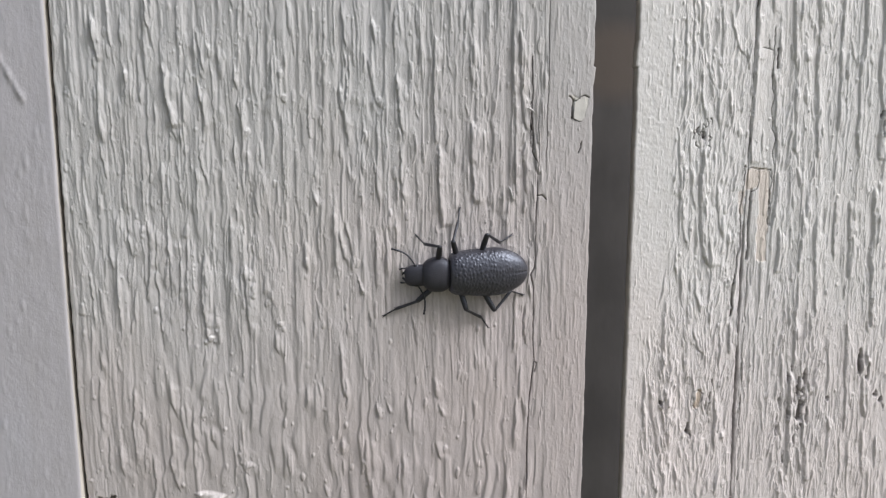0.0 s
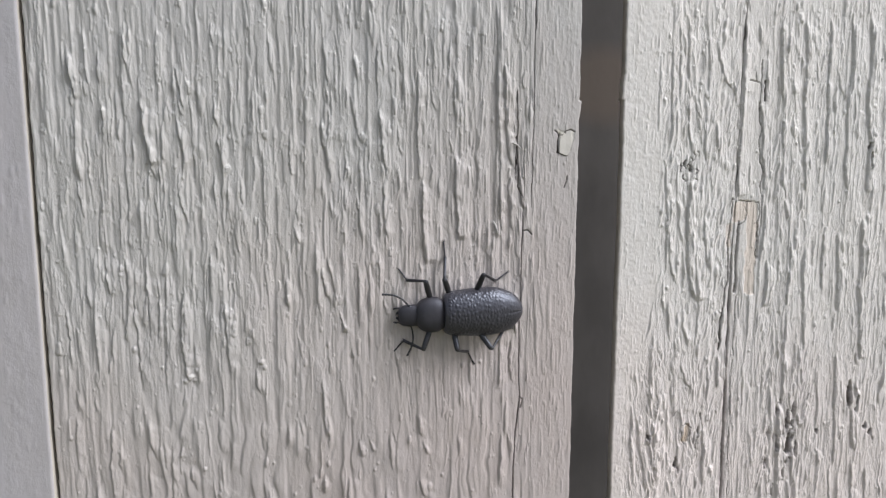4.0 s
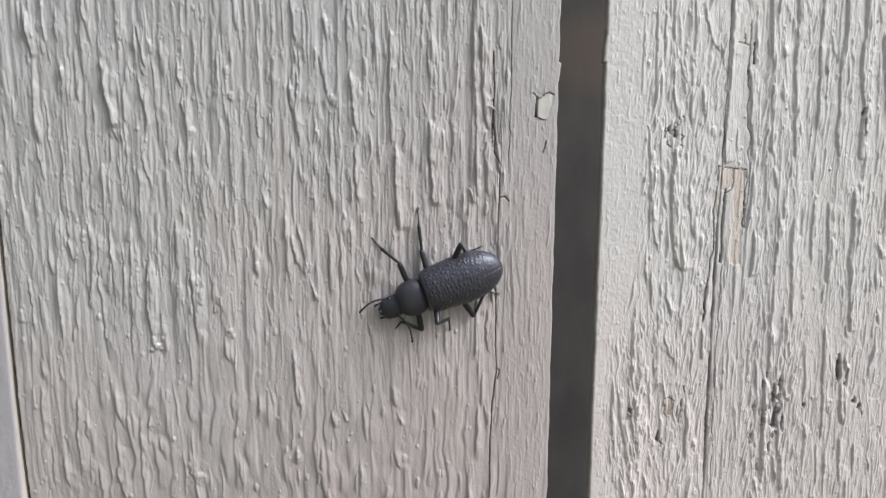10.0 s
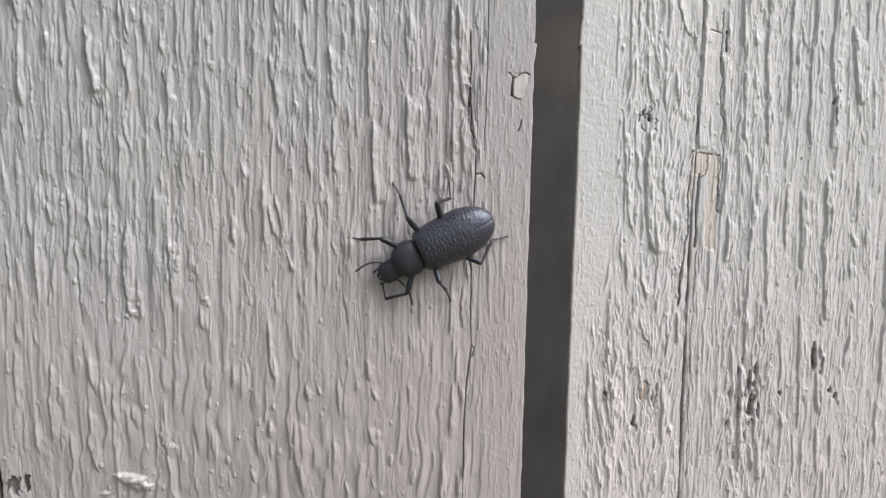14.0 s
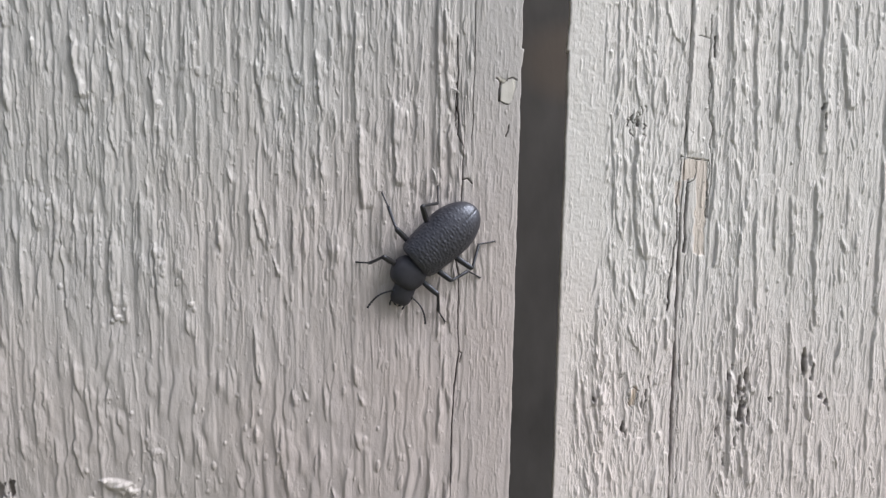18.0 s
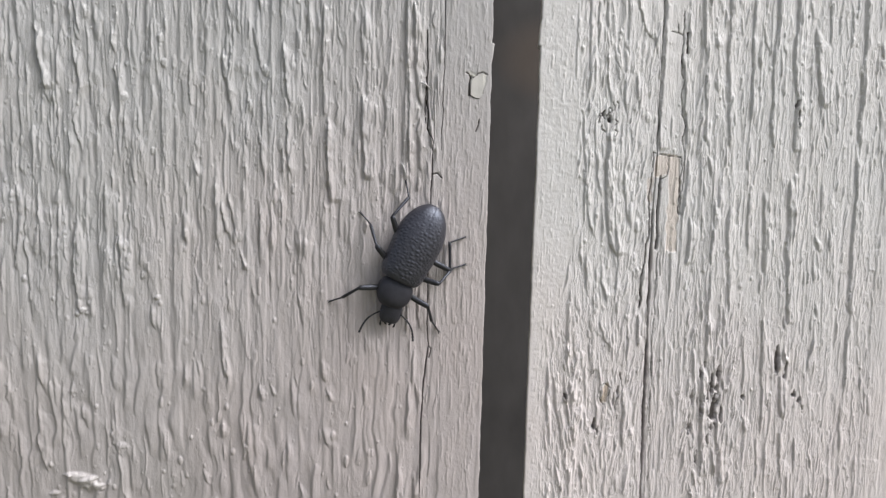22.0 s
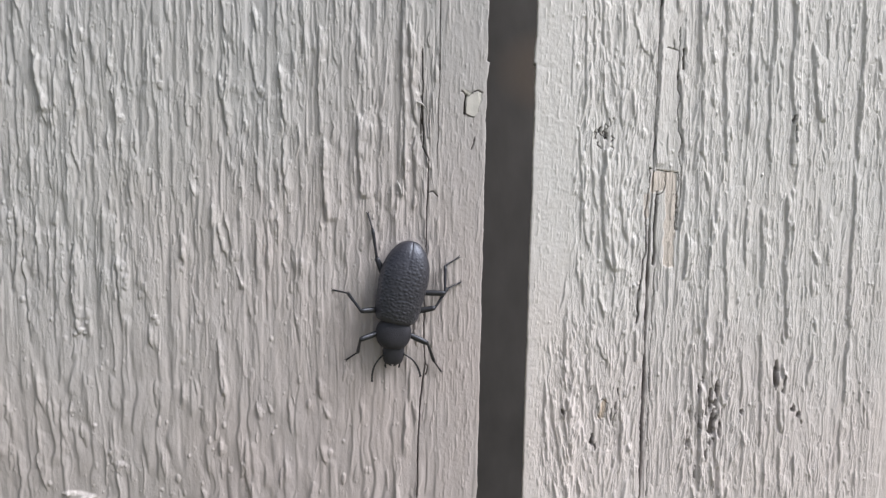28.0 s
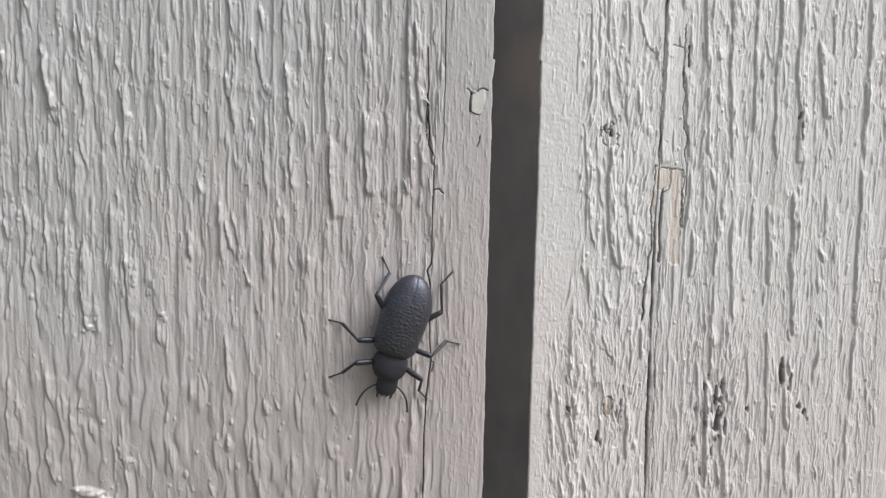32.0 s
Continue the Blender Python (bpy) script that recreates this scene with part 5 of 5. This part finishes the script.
def build_beetle():
    thing = new("beetle")
    tagged(thing, "black darkling beetle with coarsely dimpled wing cases clinging to the board", "beetle")
    for side in (1, -1):
        cases = shell(14.4, 7.2, case_width, lambda s: 3.0 * ends(s, 0.30, 0.62, 0.72, 0.05, 2.2), lambda s: 1.2 * ends(s, 0.2, 0.5, 0.5, 0.2), lambda s: 2.2, 170, 160, dimples)
        part("wing_case", half(cases, side), ELYTRA, thing, "dimpled black wing case, its sheen tinted for the blue sky")
    fore = part("pronotum", shell(5.3, 5.0, lambda s: 3.15 * ends(s, 0.54, 0.46, 0.36, 0.34, 2.0), lambda s: 2.0 * ends(s, 0.5, 0.45, 0.50, 0.45), lambda s: 1.2 * ends(s, 0.4, 0.4, 0.4, 0.5), lambda s: 2.1, 44, 56, dome=0.74), CUTICLE, thing, "smooth matt black pronotum")
    crown = part("head", shell(4.3, 8.0, lambda s: 1.90 * ends(s, 0.45, 0.45, 0.42, 0.80, 2.3), lambda s: 1.15 * ends(s, 0.6, 0.4, 0.30, 0.8), lambda s: 0.9 * ends(s, 0.4, 0.4, 0.4, 0.5), lambda s: 1.7 + 0.3 * s, 40, 44, dome=0.78), CUTICLE, thing, "matt black head")
    for side in (1, -1):
        bm = bmesh.new()
        bmesh.ops.create_uvsphere(bm, u_segments=16, v_segments=10, radius=0.45 * MM, matrix=Matrix.Translation((6.1 * MM, side * 1.66 * MM, 2.1 * MM)) @ Matrix.Diagonal((1.1, 0.6, 1.0, 1)))
        part("eye", bm, EYE, crown)
        part("jaw", tube([(7.4, side * 0.6, 1.6), (7.9, side * 0.65, 1.5), (8.25, side * 0.4, 1.4), (8.4, side * 0.1, 1.4)], [0.32, 0.28, 0.18, 0.06], 10), LIMB, crown)
        part("palp", tube([(7.3, side * 1.0, 1.2), (7.9, side * 1.3, 1.2), (8.5, side * 1.25, 1.1), (8.8, side * 1.1, 1.1)], [0.10, 0.11, 0.19, 0.1], 8), LIMB, crown)
    legs = {}
    for name in ("RF", "RM", "RH", "LF", "LM", "LH"):
        legs[name] = build_leg(name, LENGTHS[name[1]], thing)
    feelers = {}
    for name, side in (("R", -1), ("L", 1)):
        pts, radii = [(-0.2, 0, 0)], [0.12]
        for k in range(11):
            a, b = k * 0.5, k * 0.5 + 0.5
            thick = 0.15 + 0.008 * k
            bow = lambda x: side * 0.75 * math.sin(math.pi * x / 5.5)
            pts += [(a + 0.03, bow(a + 0.03), 0), (a + 0.30, bow(a + 0.3), 0.0), (b - 0.04, bow(b), 0.0)]
            radii += [0.10, thick, thick * 0.95]
        feelers[name] = part("feeler", tube(pts + [(5.58, bow(5.5), 0)], radii + [0.05], 10), LIMB, thing)
    return thing, fore, crown, legs, feelers


beetle, pronotum, crown, LEGS, FEELERS = build_beetle()


# ---- loose paint and fibre on the middle board ----
def paint_flake():
    """A chip of old primer that has curled away from the board at one edge."""
    outline = [(41.1, 32.6), (40.95, 31.6), (40.9, 30.4), (40.95, 29.7), (41.6, 29.4), (42.4, 29.2), (42.9, 29.9), (43.2, 31.0), (43.1, 32.6), (42.9, 33.5), (42.4, 33.4), (42.1, 33.0), (41.7, 33.1), (41.5, 32.7)]
    lift = lambda x: 0.06 + 0.22 * max(0.0, (43.2 - x) / 2.3) ** 2
    bm = bmesh.new()
    rings = []
    for depth in (0.0, 0.12):
        ring = [bm.verts.new((x * MM, (-lift(x) + depth) * MM, 1.2 + z * MM)) for x, z in outline]
        hub = bm.verts.new((42.1 * MM, (-lift(42.1) + depth) * MM, 1.2 + 31.3 * MM))
        for a, b in zip(ring, ring[1:] + ring[:1]):
            bm.faces.new((a, b, hub) if depth else (b, a, hub))
        rings.append(ring)
    for i in range(len(outline)):
        n = (i + 1) % len(outline)
        bm.faces.new((rings[0][i], rings[0][n], rings[1][n], rings[1][i]))
    bmesh.ops.recalc_face_normals(bm, faces=bm.faces[:])
    flake = part("paint_flake", bm, PRIMER, middle, "pale curled flake of old primer")
    for f in flake.data.polygons:
        f.use_smooth = False


def splinter(points, thick):
    """A torn fibre that stands off the board, under its paint; x, z - 1200 and height in mm."""
    path = [(x, -h, 1200 + z) for x, z, h in points]
    part("splinter", tube(path, [thick * k for k in (0.5, 1.0, 0.9, 0.3)], 8), PAINT, middle, "pale painted fibre standing off the board")


paint_flake()
splinter([(31.2, 31.2, 0.10), (32.3, 31.4, 0.35), (33.1, 31.0, 0.45), (33.8, 30.3, 0.30)], 0.16)
splinter([(2.3, 0.9, 0.15), (2.7, -0.3, 0.30), (3.2, -1.0, 0.32), (3.7, -1.4, 0.15)], 0.19)
splinter([(28.9, 17.8, 0.15), (29.3, 17.0, 0.40), (29.6, 15.9, 0.45), (29.7, 14.9, 0.25)], 0.17)


def turned(f, x, y):
    """A place on the forebody, turned by f degrees about the neck."""
    a = radians(f)
    return NECK + (x - NECK) * math.cos(a) - y * math.sin(a), (x - NECK) * math.sin(a) + y * math.cos(a)


def leg_walk(name, body_rows, rows):
    """Keys a leg's three parts, joint on joint, from the bearing and rise of each."""
    hip_x, hip_y, hip_z = HIPS[name[1]]
    hip_y *= -1 if name[0] == "R" else 1
    bend = lambda t: float(np.interp(t, [row[0] for row in body_rows], [row[4] for row in body_rows]))
    keys = ([], [], [])
    for t, *angles in rows:
        x, y = turned(0.6 * bend(t), hip_x, hip_y) if name[1] == "F" else (hip_x, hip_y)
        joint = Vector((x, y, hip_z))
        for k, length in enumerate(LENGTHS[name[1]]):
            bearing, rise = angles[2 * k], angles[2 * k + 1]
            keys[k].append((t, pose(*(joint * MM), 0, -rise, bearing)))
            a, e = radians(bearing), radians(rise)
            joint = joint + length * Vector((math.cos(e) * math.cos(a), math.cos(e) * math.sin(a), math.sin(e)))
    for piece, key in zip(LEGS[name], keys):
        walk(piece, key)


def feeler_walk(name, body_rows, rows):
    bends = {row[0]: row[4] for row in body_rows}
    keys = []
    for t, bearing, rise in rows:
        x, y = turned(bends[t], 12.9, -1.5 if name == "R" else 1.5)
        keys.append((t, pose(x * MM, y * MM, 1.9 * MM, 0, -0.4 * rise, bearing)))
    walk(FEELERS[name], keys)


def motions():
    """Where the beetle goes: t, x, z - 1200 in mm, heading in degrees, turn of its forebody."""
    rows = [
        (0, 24.86, 2.78, 180.7, 1.2),
        (1, 25.60, 2.83, 177.9, 0.3),
        (2, 25.57, 2.54, 177.5, 2.2),
        (3, 26.50, 3.55, 183.8, 1.5),
        (3.5, 26.64, 2.10, 180.8, 1.4),
        (6, 26.59, 2.29, 183.1, -5.2),
        (7, 26.35, 2.22, 184.7, 3.9),
        (8, 26.54, 1.58, 186.9, -1.0),
        (9, 27.70, 2.43, 199.3, -7.3),
        (10, 27.54, 2.35, 198.2, 4.8),
        (11, 27.83, 2.78, 201.5, 3.0),
        (12, 27.95, 2.53, 200.1, 5.1),
        (12.5, 28.67, 4.45, 200.6, 23.0),
        (13, 29.62, 5.08, 205.6, 10.6),
        (14, 30.69, 5.38, 204.8, 7.9),
        (15, 30.81, 5.78, 212.3, 11.9),
        (17.5, 31.34, 6.65, 225.5, 19.9),
        (18, 31.06, 6.32, 221.6, 27.2),
        (19, 31.68, 5.72, 236.3, 18.3),
        (20, 31.41, 5.10, 238.3, 22.2),
        (21, 31.80, 4.49, 244.0, 14.3),
        (22, 31.58, 3.95, 243.9, 14.0),
        (23, 31.39, 3.84, 245.4, 14.0),
        (24, 31.28, 3.85, 244.4, 19.5),
        (25, 31.11, 3.45, 249.3, 9.4),
        (25.5, 30.76, 2.97, 251.3, 4.7),
        (28, 29.99, 0.47, 258.2, 10.3),
        (29, 30.29, -0.03, 260.0, 6.6),
        (29.5, 29.95, -2.16, 257.5, 10.8),
        (30, 30.12, -3.61, 256.3, 6.1),
        (31, 29.67, -4.47, 250.7, 8.5),
        (32, 29.29, -5.84, 252.7, 7.8),
    ]
    walk(beetle, [(t, pose(x * MM, 0, 1.2 + z * MM, 90, -a, 0)) for t, x, z, a, f in rows])
    walk(pronotum, [(t, pose(NECK * MM, 0, 0, 0, 0, 0.6 * f)) for t, x, z, a, f in rows])
    walk(crown, [(t, pose(NECK * MM, 0, 0, 0, 0, f)) for t, x, z, a, f in rows])
    # legs: t, then bearing and rise in degrees of thigh, shank and foot
    leg_walk("RF", rows, [
        (0, -86, 43, -2, -59, -49, -34), (1, -70, 47, 0, -58, -39, -40), (2, -78, 39, 11, -54, -41, -32),
        (3, -81, 30, 9, -45, -45, -25), (3.5, -73, 23, 4, -46, -54, -13), (6, -83, 16, 5, -37, -54, -9),
        (7, -88, 15, -3, -39, -58, -6), (8, -85, 12, -19, -34, -69, -5), (9, -88, 1, -49, -17, -70, -9),
        (10, -85, 10, -57, -28, -68, -10), (11, -86, 5, -58, -23, -70, -8), (12, -82, 9, -62, -27, -66, -8),
        (12.5, -72, 18, -55, -37, -68, -12), (13, -72, 13, -55, -32, -64, -9), (14, -50, 16, -18, -37, -33, -8),
        (15, -60, 9, -40, -27, -32, -8), (17.5, -73, 31, -8, -52, -50, -19), (18, -73, 37, -5, -52, -42, -29),
        (19, -57, 22, -15, -46, -21, -9), (20, -50, 17, -12, -34, -26, -15), (21, -63, 10, -25, -26, -42, -12),
        (22, -66, 19, -27, -33, -43, -18), (23, -70, 20, -28, -37, -45, -14), (24, -66, 24, -31, -42, -44, -15),
        (25, -76, 20, -39, -40, -54, -11), (25.5, -84, 18, -38, -40, -58, -9), (28, -65, 28, 7, -43, -39, -21),
        (29, -74, 21, 3, -35, -49, -21), (29.5, -84, 38, -1, -57, -46, -25), (30, -95, 37, 7, -60, -50, -22),
        (31, -63, 15, -19, -29, -40, -19), (32, -75, 22, -24, -39, -49, -19),
    ])
    leg_walk("RM", rows, [
        (0, -71, 31, -118, -41, -103, -23), (1, -64, 32, -111, -44, -90, -21), (2, -64, 28, -107, -44, -99, -15),
        (3, -72, 32, -104, -49, -98, -16), (3.5, -69, 20, -102, -37, -88, -9), (6, -75, 19, -104, -41, -86, -2),
        (7, -81, 18, -102, -36, -93, -7), (8, -88, -7, -93, -1, -102, -17), (9, -97, -7, -101, -4, -104, -10),
        (10, -94, -9, -102, 1, -107, -13), (11, -96, 4, -107, -17, -98, -10), (12, -95, 5, -104, -17, -104, -11),
        (12.5, -82, 22, -111, -34, -88, -17), (13, -82, 21, -109, -37, -96, -12), (14, -75, 18, -101, -33, -84, -13),
        (15, -87, 19, -105, -34, -89, -12), (17.5, -94, 0, -113, -11, -107, -11), (18, -86, 18, -114, -28, -108, -16),
        (19, -92, 32, -152, -54, -103, -9), (20, -96, 26, -154, -41, -103, -15), (21, -104, 14, -152, -30, -109, -9),
        (22, -115, 20, -140, -31, -113, -17), (23, -118, 13, -146, -23, -106, -17), (24, -116, 17, -145, -27, -110, -19),
        (25, -123, 6, -148, -15, -119, -16), (25.5, -126, -0, -152, -11, -128, -11), (28, -80, 27, -130, -39, -88, -19),
        (29, -88, 21, -129, -34, -92, -15), (29.5, -105, 15, -133, -26, -89, -15), (30, -108, -3, -131, -9, -102, -10),
        (31, -106, 4, -134, -15, -96, -13), (32, -77, 17, -117, -32, -87, -10),
    ])
    leg_walk("RH", rows, [
        (0, -100, 30, 147, -41, -155, -17), (1, -89, 37, 151, -45, -154, -22), (2, -89, 33, 152, -43, -146, -21),
        (3, -123, 10, 197, -22, -128, -12), (3.5, -105, 28, 149, -44, -150, -12), (6, -113, 27, 145, -45, -149, -8),
        (7, -131, 8, 186, -22, -146, -8), (8, -119, 4, 199, -15, -155, -11), (8.5, -125, 24, 110, -50, -171, 0), (9, -126, 25, 104, -52, -171, 1),
        (10, -125, 28, 108, -54, -177, -1), (11, -121, 30, 102, -58, -179, -3), (12, -112, 14, 200, -35, -118, -0),
        (12.5, -100, 31, 186, -42, -132, -17), (13, -104, 34, 175, -49, -131, -18), (14, -95, 32, 164, -50, -113, -12),
        (15, -101, 29, 156, -48, -129, -9), (17.5, -109, 34, 146, -48, -138, -17), (18, -110, 29, 143, -47, -134, -10),
        (19, -122, 26, 148, -41, -142, -12), (20, -131, 23, 157, -40, -144, -9), (21, -134, 14, 158, -31, -142, -6),
        (22, -136, 13, 162, -25, -144, -13), (23, -141, 9, 162, -21, -144, -11), (24, -139, 12, 163, -21, -146, -15),
        (25, -135, 5, 169, -12, -187, -20), (25.5, -117, 13, 191, -25, -138, -12), (28, -147, -6, 200, -5, -152, -8),
        (29, -131, -2, 180, -8, -145, -11), (29.5, -115, 32, 134, -48, -145, -14), (30, -122, 29, 150, -44, -141, -14),
        (31, -123, 27, 157, -43, -139, -12), (32, -135, 17, 160, -31, -138, -11),
    ])
    leg_walk("LF", rows, [
        (0, 39, -2, 19, -9, 31, -12), (0.5, 41, -1, 17, -10, 30, -12), (1, 76, 11, -28, -29, 18, -11), (2, 87, 13, -7, -30, 52, -11),
        (3, 69, 3, -11, -16, 47, -16), (3.5, 69, 13, -26, -29, 48, -15), (6, 50, 9, -2, -24, 59, -15),
        (7, 49, 13, -10, -31, 42, -11), (8, 52, -10, -26, -2, 40, -12), (9, 19, -0, -27, -13, 10, -11),
        (10, 84, -11, -46, 3, 34, -18), (11, 75, -11, -52, -1, 33, -10), (12, 79, -11, -49, -2, 22, -9),
        (12.5, 66, 4, -29, -19, 25, -11), (13, 49, 1, -26, -12, 21, -15), (14, 51, 5, -9, -17, -105, -17),
        (15, 107, 32, -19, -52, -283, -23), (17.5, 90, 23, 50, -43, -283, -14), (18, 98, 15, 57, -34, -279, -11),
        (19, 89, 25, -13, -49, -295, -13), (20, 87, 26, -25, -55, -299, -9), (21, 79, 16, 54, -37, -301, -8),
        (22, 87, 15, 46, -35, -299, -8), (23, 86, 15, 43, -35, -295, -10), (24, 91, 12, 44, -28, -300, -13),
        (25, 89, 21, 32, -42, -302, -12), (25.5, 91, 24, 34, -44, -302, -16), (28, 76, 3, 33, -16, -313, -10),
        (29, 70, 10, 28, -24, -308, -16), (29.5, 87, 16, 37, -38, -302, -7), (30, 61, 13, 1, -32, -321, -9),
        (31, 73, 15, 19, -33, -304, -13), (32, 75, 25, 16, -45, -303, -18),
    ])
    leg_walk("LM", rows, [
        (0, 105, 15, 148, -29, 124, -13), (1, 103, 14, 150, -29, 122, -9), (2, 104, 18, 157, -35, 122, -7),
        (3, 92, 19, 140, -38, 109, -4), (3.5, 95, 28, 154, -48, 117, -8), (6, 93, 31, 152, -48, 113, -12),
        (7, 92, 29, 152, -48, 112, -11), (8, 90, 42, 148, -58, 113, -19), (9, 48, 47, 135, -56, 98, -24),
        (10, 64, 45, 159, -52, 84, -29), (11, 92, 43, 164, -52, 133, -29), (12, 102, 36, 160, -49, 110, -20),
        (12.5, 88, 27, 145, -43, 99, -14), (13, 77, 34, 119, -53, 101, -14), (14, 77, 37, 110, -52, 91, -21),
        (15, 70, 42, 92, -57, 78, -27), (17.5, 95, 22, 163, -38, 96, -11), (18, 102, 15, 160, -30, 108, -12),
        (19, 91, 32, 176, -55, 96, -9), (20, 88, 27, 178, -50, 101, -5), (21, 84, 34, 195, -49, 98, -16),
        (22, 100, 17, 157, -34, 131, -8), (23, 99, 16, 157, -30, 128, -12), (24, 99, 12, 156, -25, 132, -11),
        (25, 101, 21, 151, -36, 131, -11), (25.5, 107, 26, 147, -43, 127, -11), (28, 113, 7, 154, -19, 123, -11),
        (29, 69, 30, 157, -49, 103, -12), (29.5, 87, 18, 177, -33, 110, -12), (30, 93, -9, 182, -2, 119, -8),
        (31, 122, 18, 163, -34, 130, -10), (32, 86, 16, 143, -31, 91, -11),
    ])
    leg_walk("LH", rows, [
        (0, 119, 10, -138, -20, 158, -16), (1, 118, 13, -133, -20, 159, -21), (2, 117, 15, -132, -26, 171, -14),
        (3, 97, 2, -137, -11, 147, -14), (3.5, 112, 36, -143, -43, 179, -32), (6, 132, 25, -144, -35, 187, -23),
        (7, 133, 23, -144, -35, 184, -18), (8, 127, 2, -131, -9, 174, -22), (9, 99, -10, -134, 4, 155, -19),
        (10, 107, -9, -131, 4, 143, -21), (11, 100, -10, -134, 4, 136, -20), (12, 106, -10, -129, 3, 138, -17),
        (12.5, 91, -10, -140, 1, 117, -14), (12.7, 134, 4, -156, -15, 170, -8), (13, 136, 5, -157, -16, 172, -8), (14, 132, 10, -147, -23, 168, -6),
        (15, 121, 7, -151, -21, 154, -4), (17.5, 91, -7, -153, -5, 142, -6), (18, 104, 13, -154, -28, 148, -5),
        (19, 90, 4, -150, -17, 131, -6), (20, 93, 15, -154, -30, 132, -9), (21, 86, -10, -151, -0, 126, -9),
        (22, 89, -7, -153, -4, 135, -7), (23, 89, 2, -153, -14, 132, -8), (24, 91, 9, -154, -22, 137, -7),
        (25, 85, -5, -158, -5, 131, -10), (25.5, 88, -10, -160, -1, 137, -10), (28, 100, 4, -171, -17, 132, -8),
        (29, 99, 0, -172, -12, 143, -8), (29.5, 123, 3, -178, -14, 150, -9), (30, 138, 0, -185, -11, 155, -8),
        (31, 123, 4, -158, -15, 157, -10), (32, 134, 2, -163, -14, 153, -9),
    ])
    feeler_walk("R", rows, [
        (0, -39, 13), (1, -47, 18), (2, -49, 18), (3, -36, 27), (3.5, -20, 16), (6, -113, 43),
        (7, -27, 27), (8, -20, 12), (9, -16, 15), (10, 4, 9), (11, -1, 20), (12, 5, 23),
        (12.5, 8, 10), (13, -4, 2), (14, -13, 31), (15, 1, 10), (17.5, -9, 12), (18, -10, 8),
        (19, -6, 3), (20, -10, 0), (21, -8, 0), (22, -21, 4), (23, -26, 6), (24, 5, 0),
        (25, -18, 8), (25.5, -26, 10), (28, -12, 0), (29, -11, 0), (29.5, -26, 8), (30, -48, 0),
        (31, -29, 8), (32, -28, 0),
    ])
    feeler_walk("L", rows, [
        (0, 102, 17), (1, 100, 16), (2, 93, 17), (3, 91, 25), (3.5, 81, 16), (6, 93, 19),
        (7, 87, 20), (8, 101, 21), (9, 88, 18), (10, 101, 24), (11, 102, 21), (12, 106, 19),
        (12.5, 93, 18), (13, 77, 17), (14, 97, 14), (15, 114, 18), (17.5, 89, 20), (18, 77, 17),
        (19, 71, 10), (20, 56, 0), (21, 66, 8), (22, 53, 8), (23, 50, 4), (24, 75, 7),
        (25, 50, 10), (25.5, 52, 14), (28, 50, 0), (29, 53, 0), (29.5, 44, 12), (30, 15, 0),
        (31, 43, 0), (32, 41, 0),
    ])


motions()
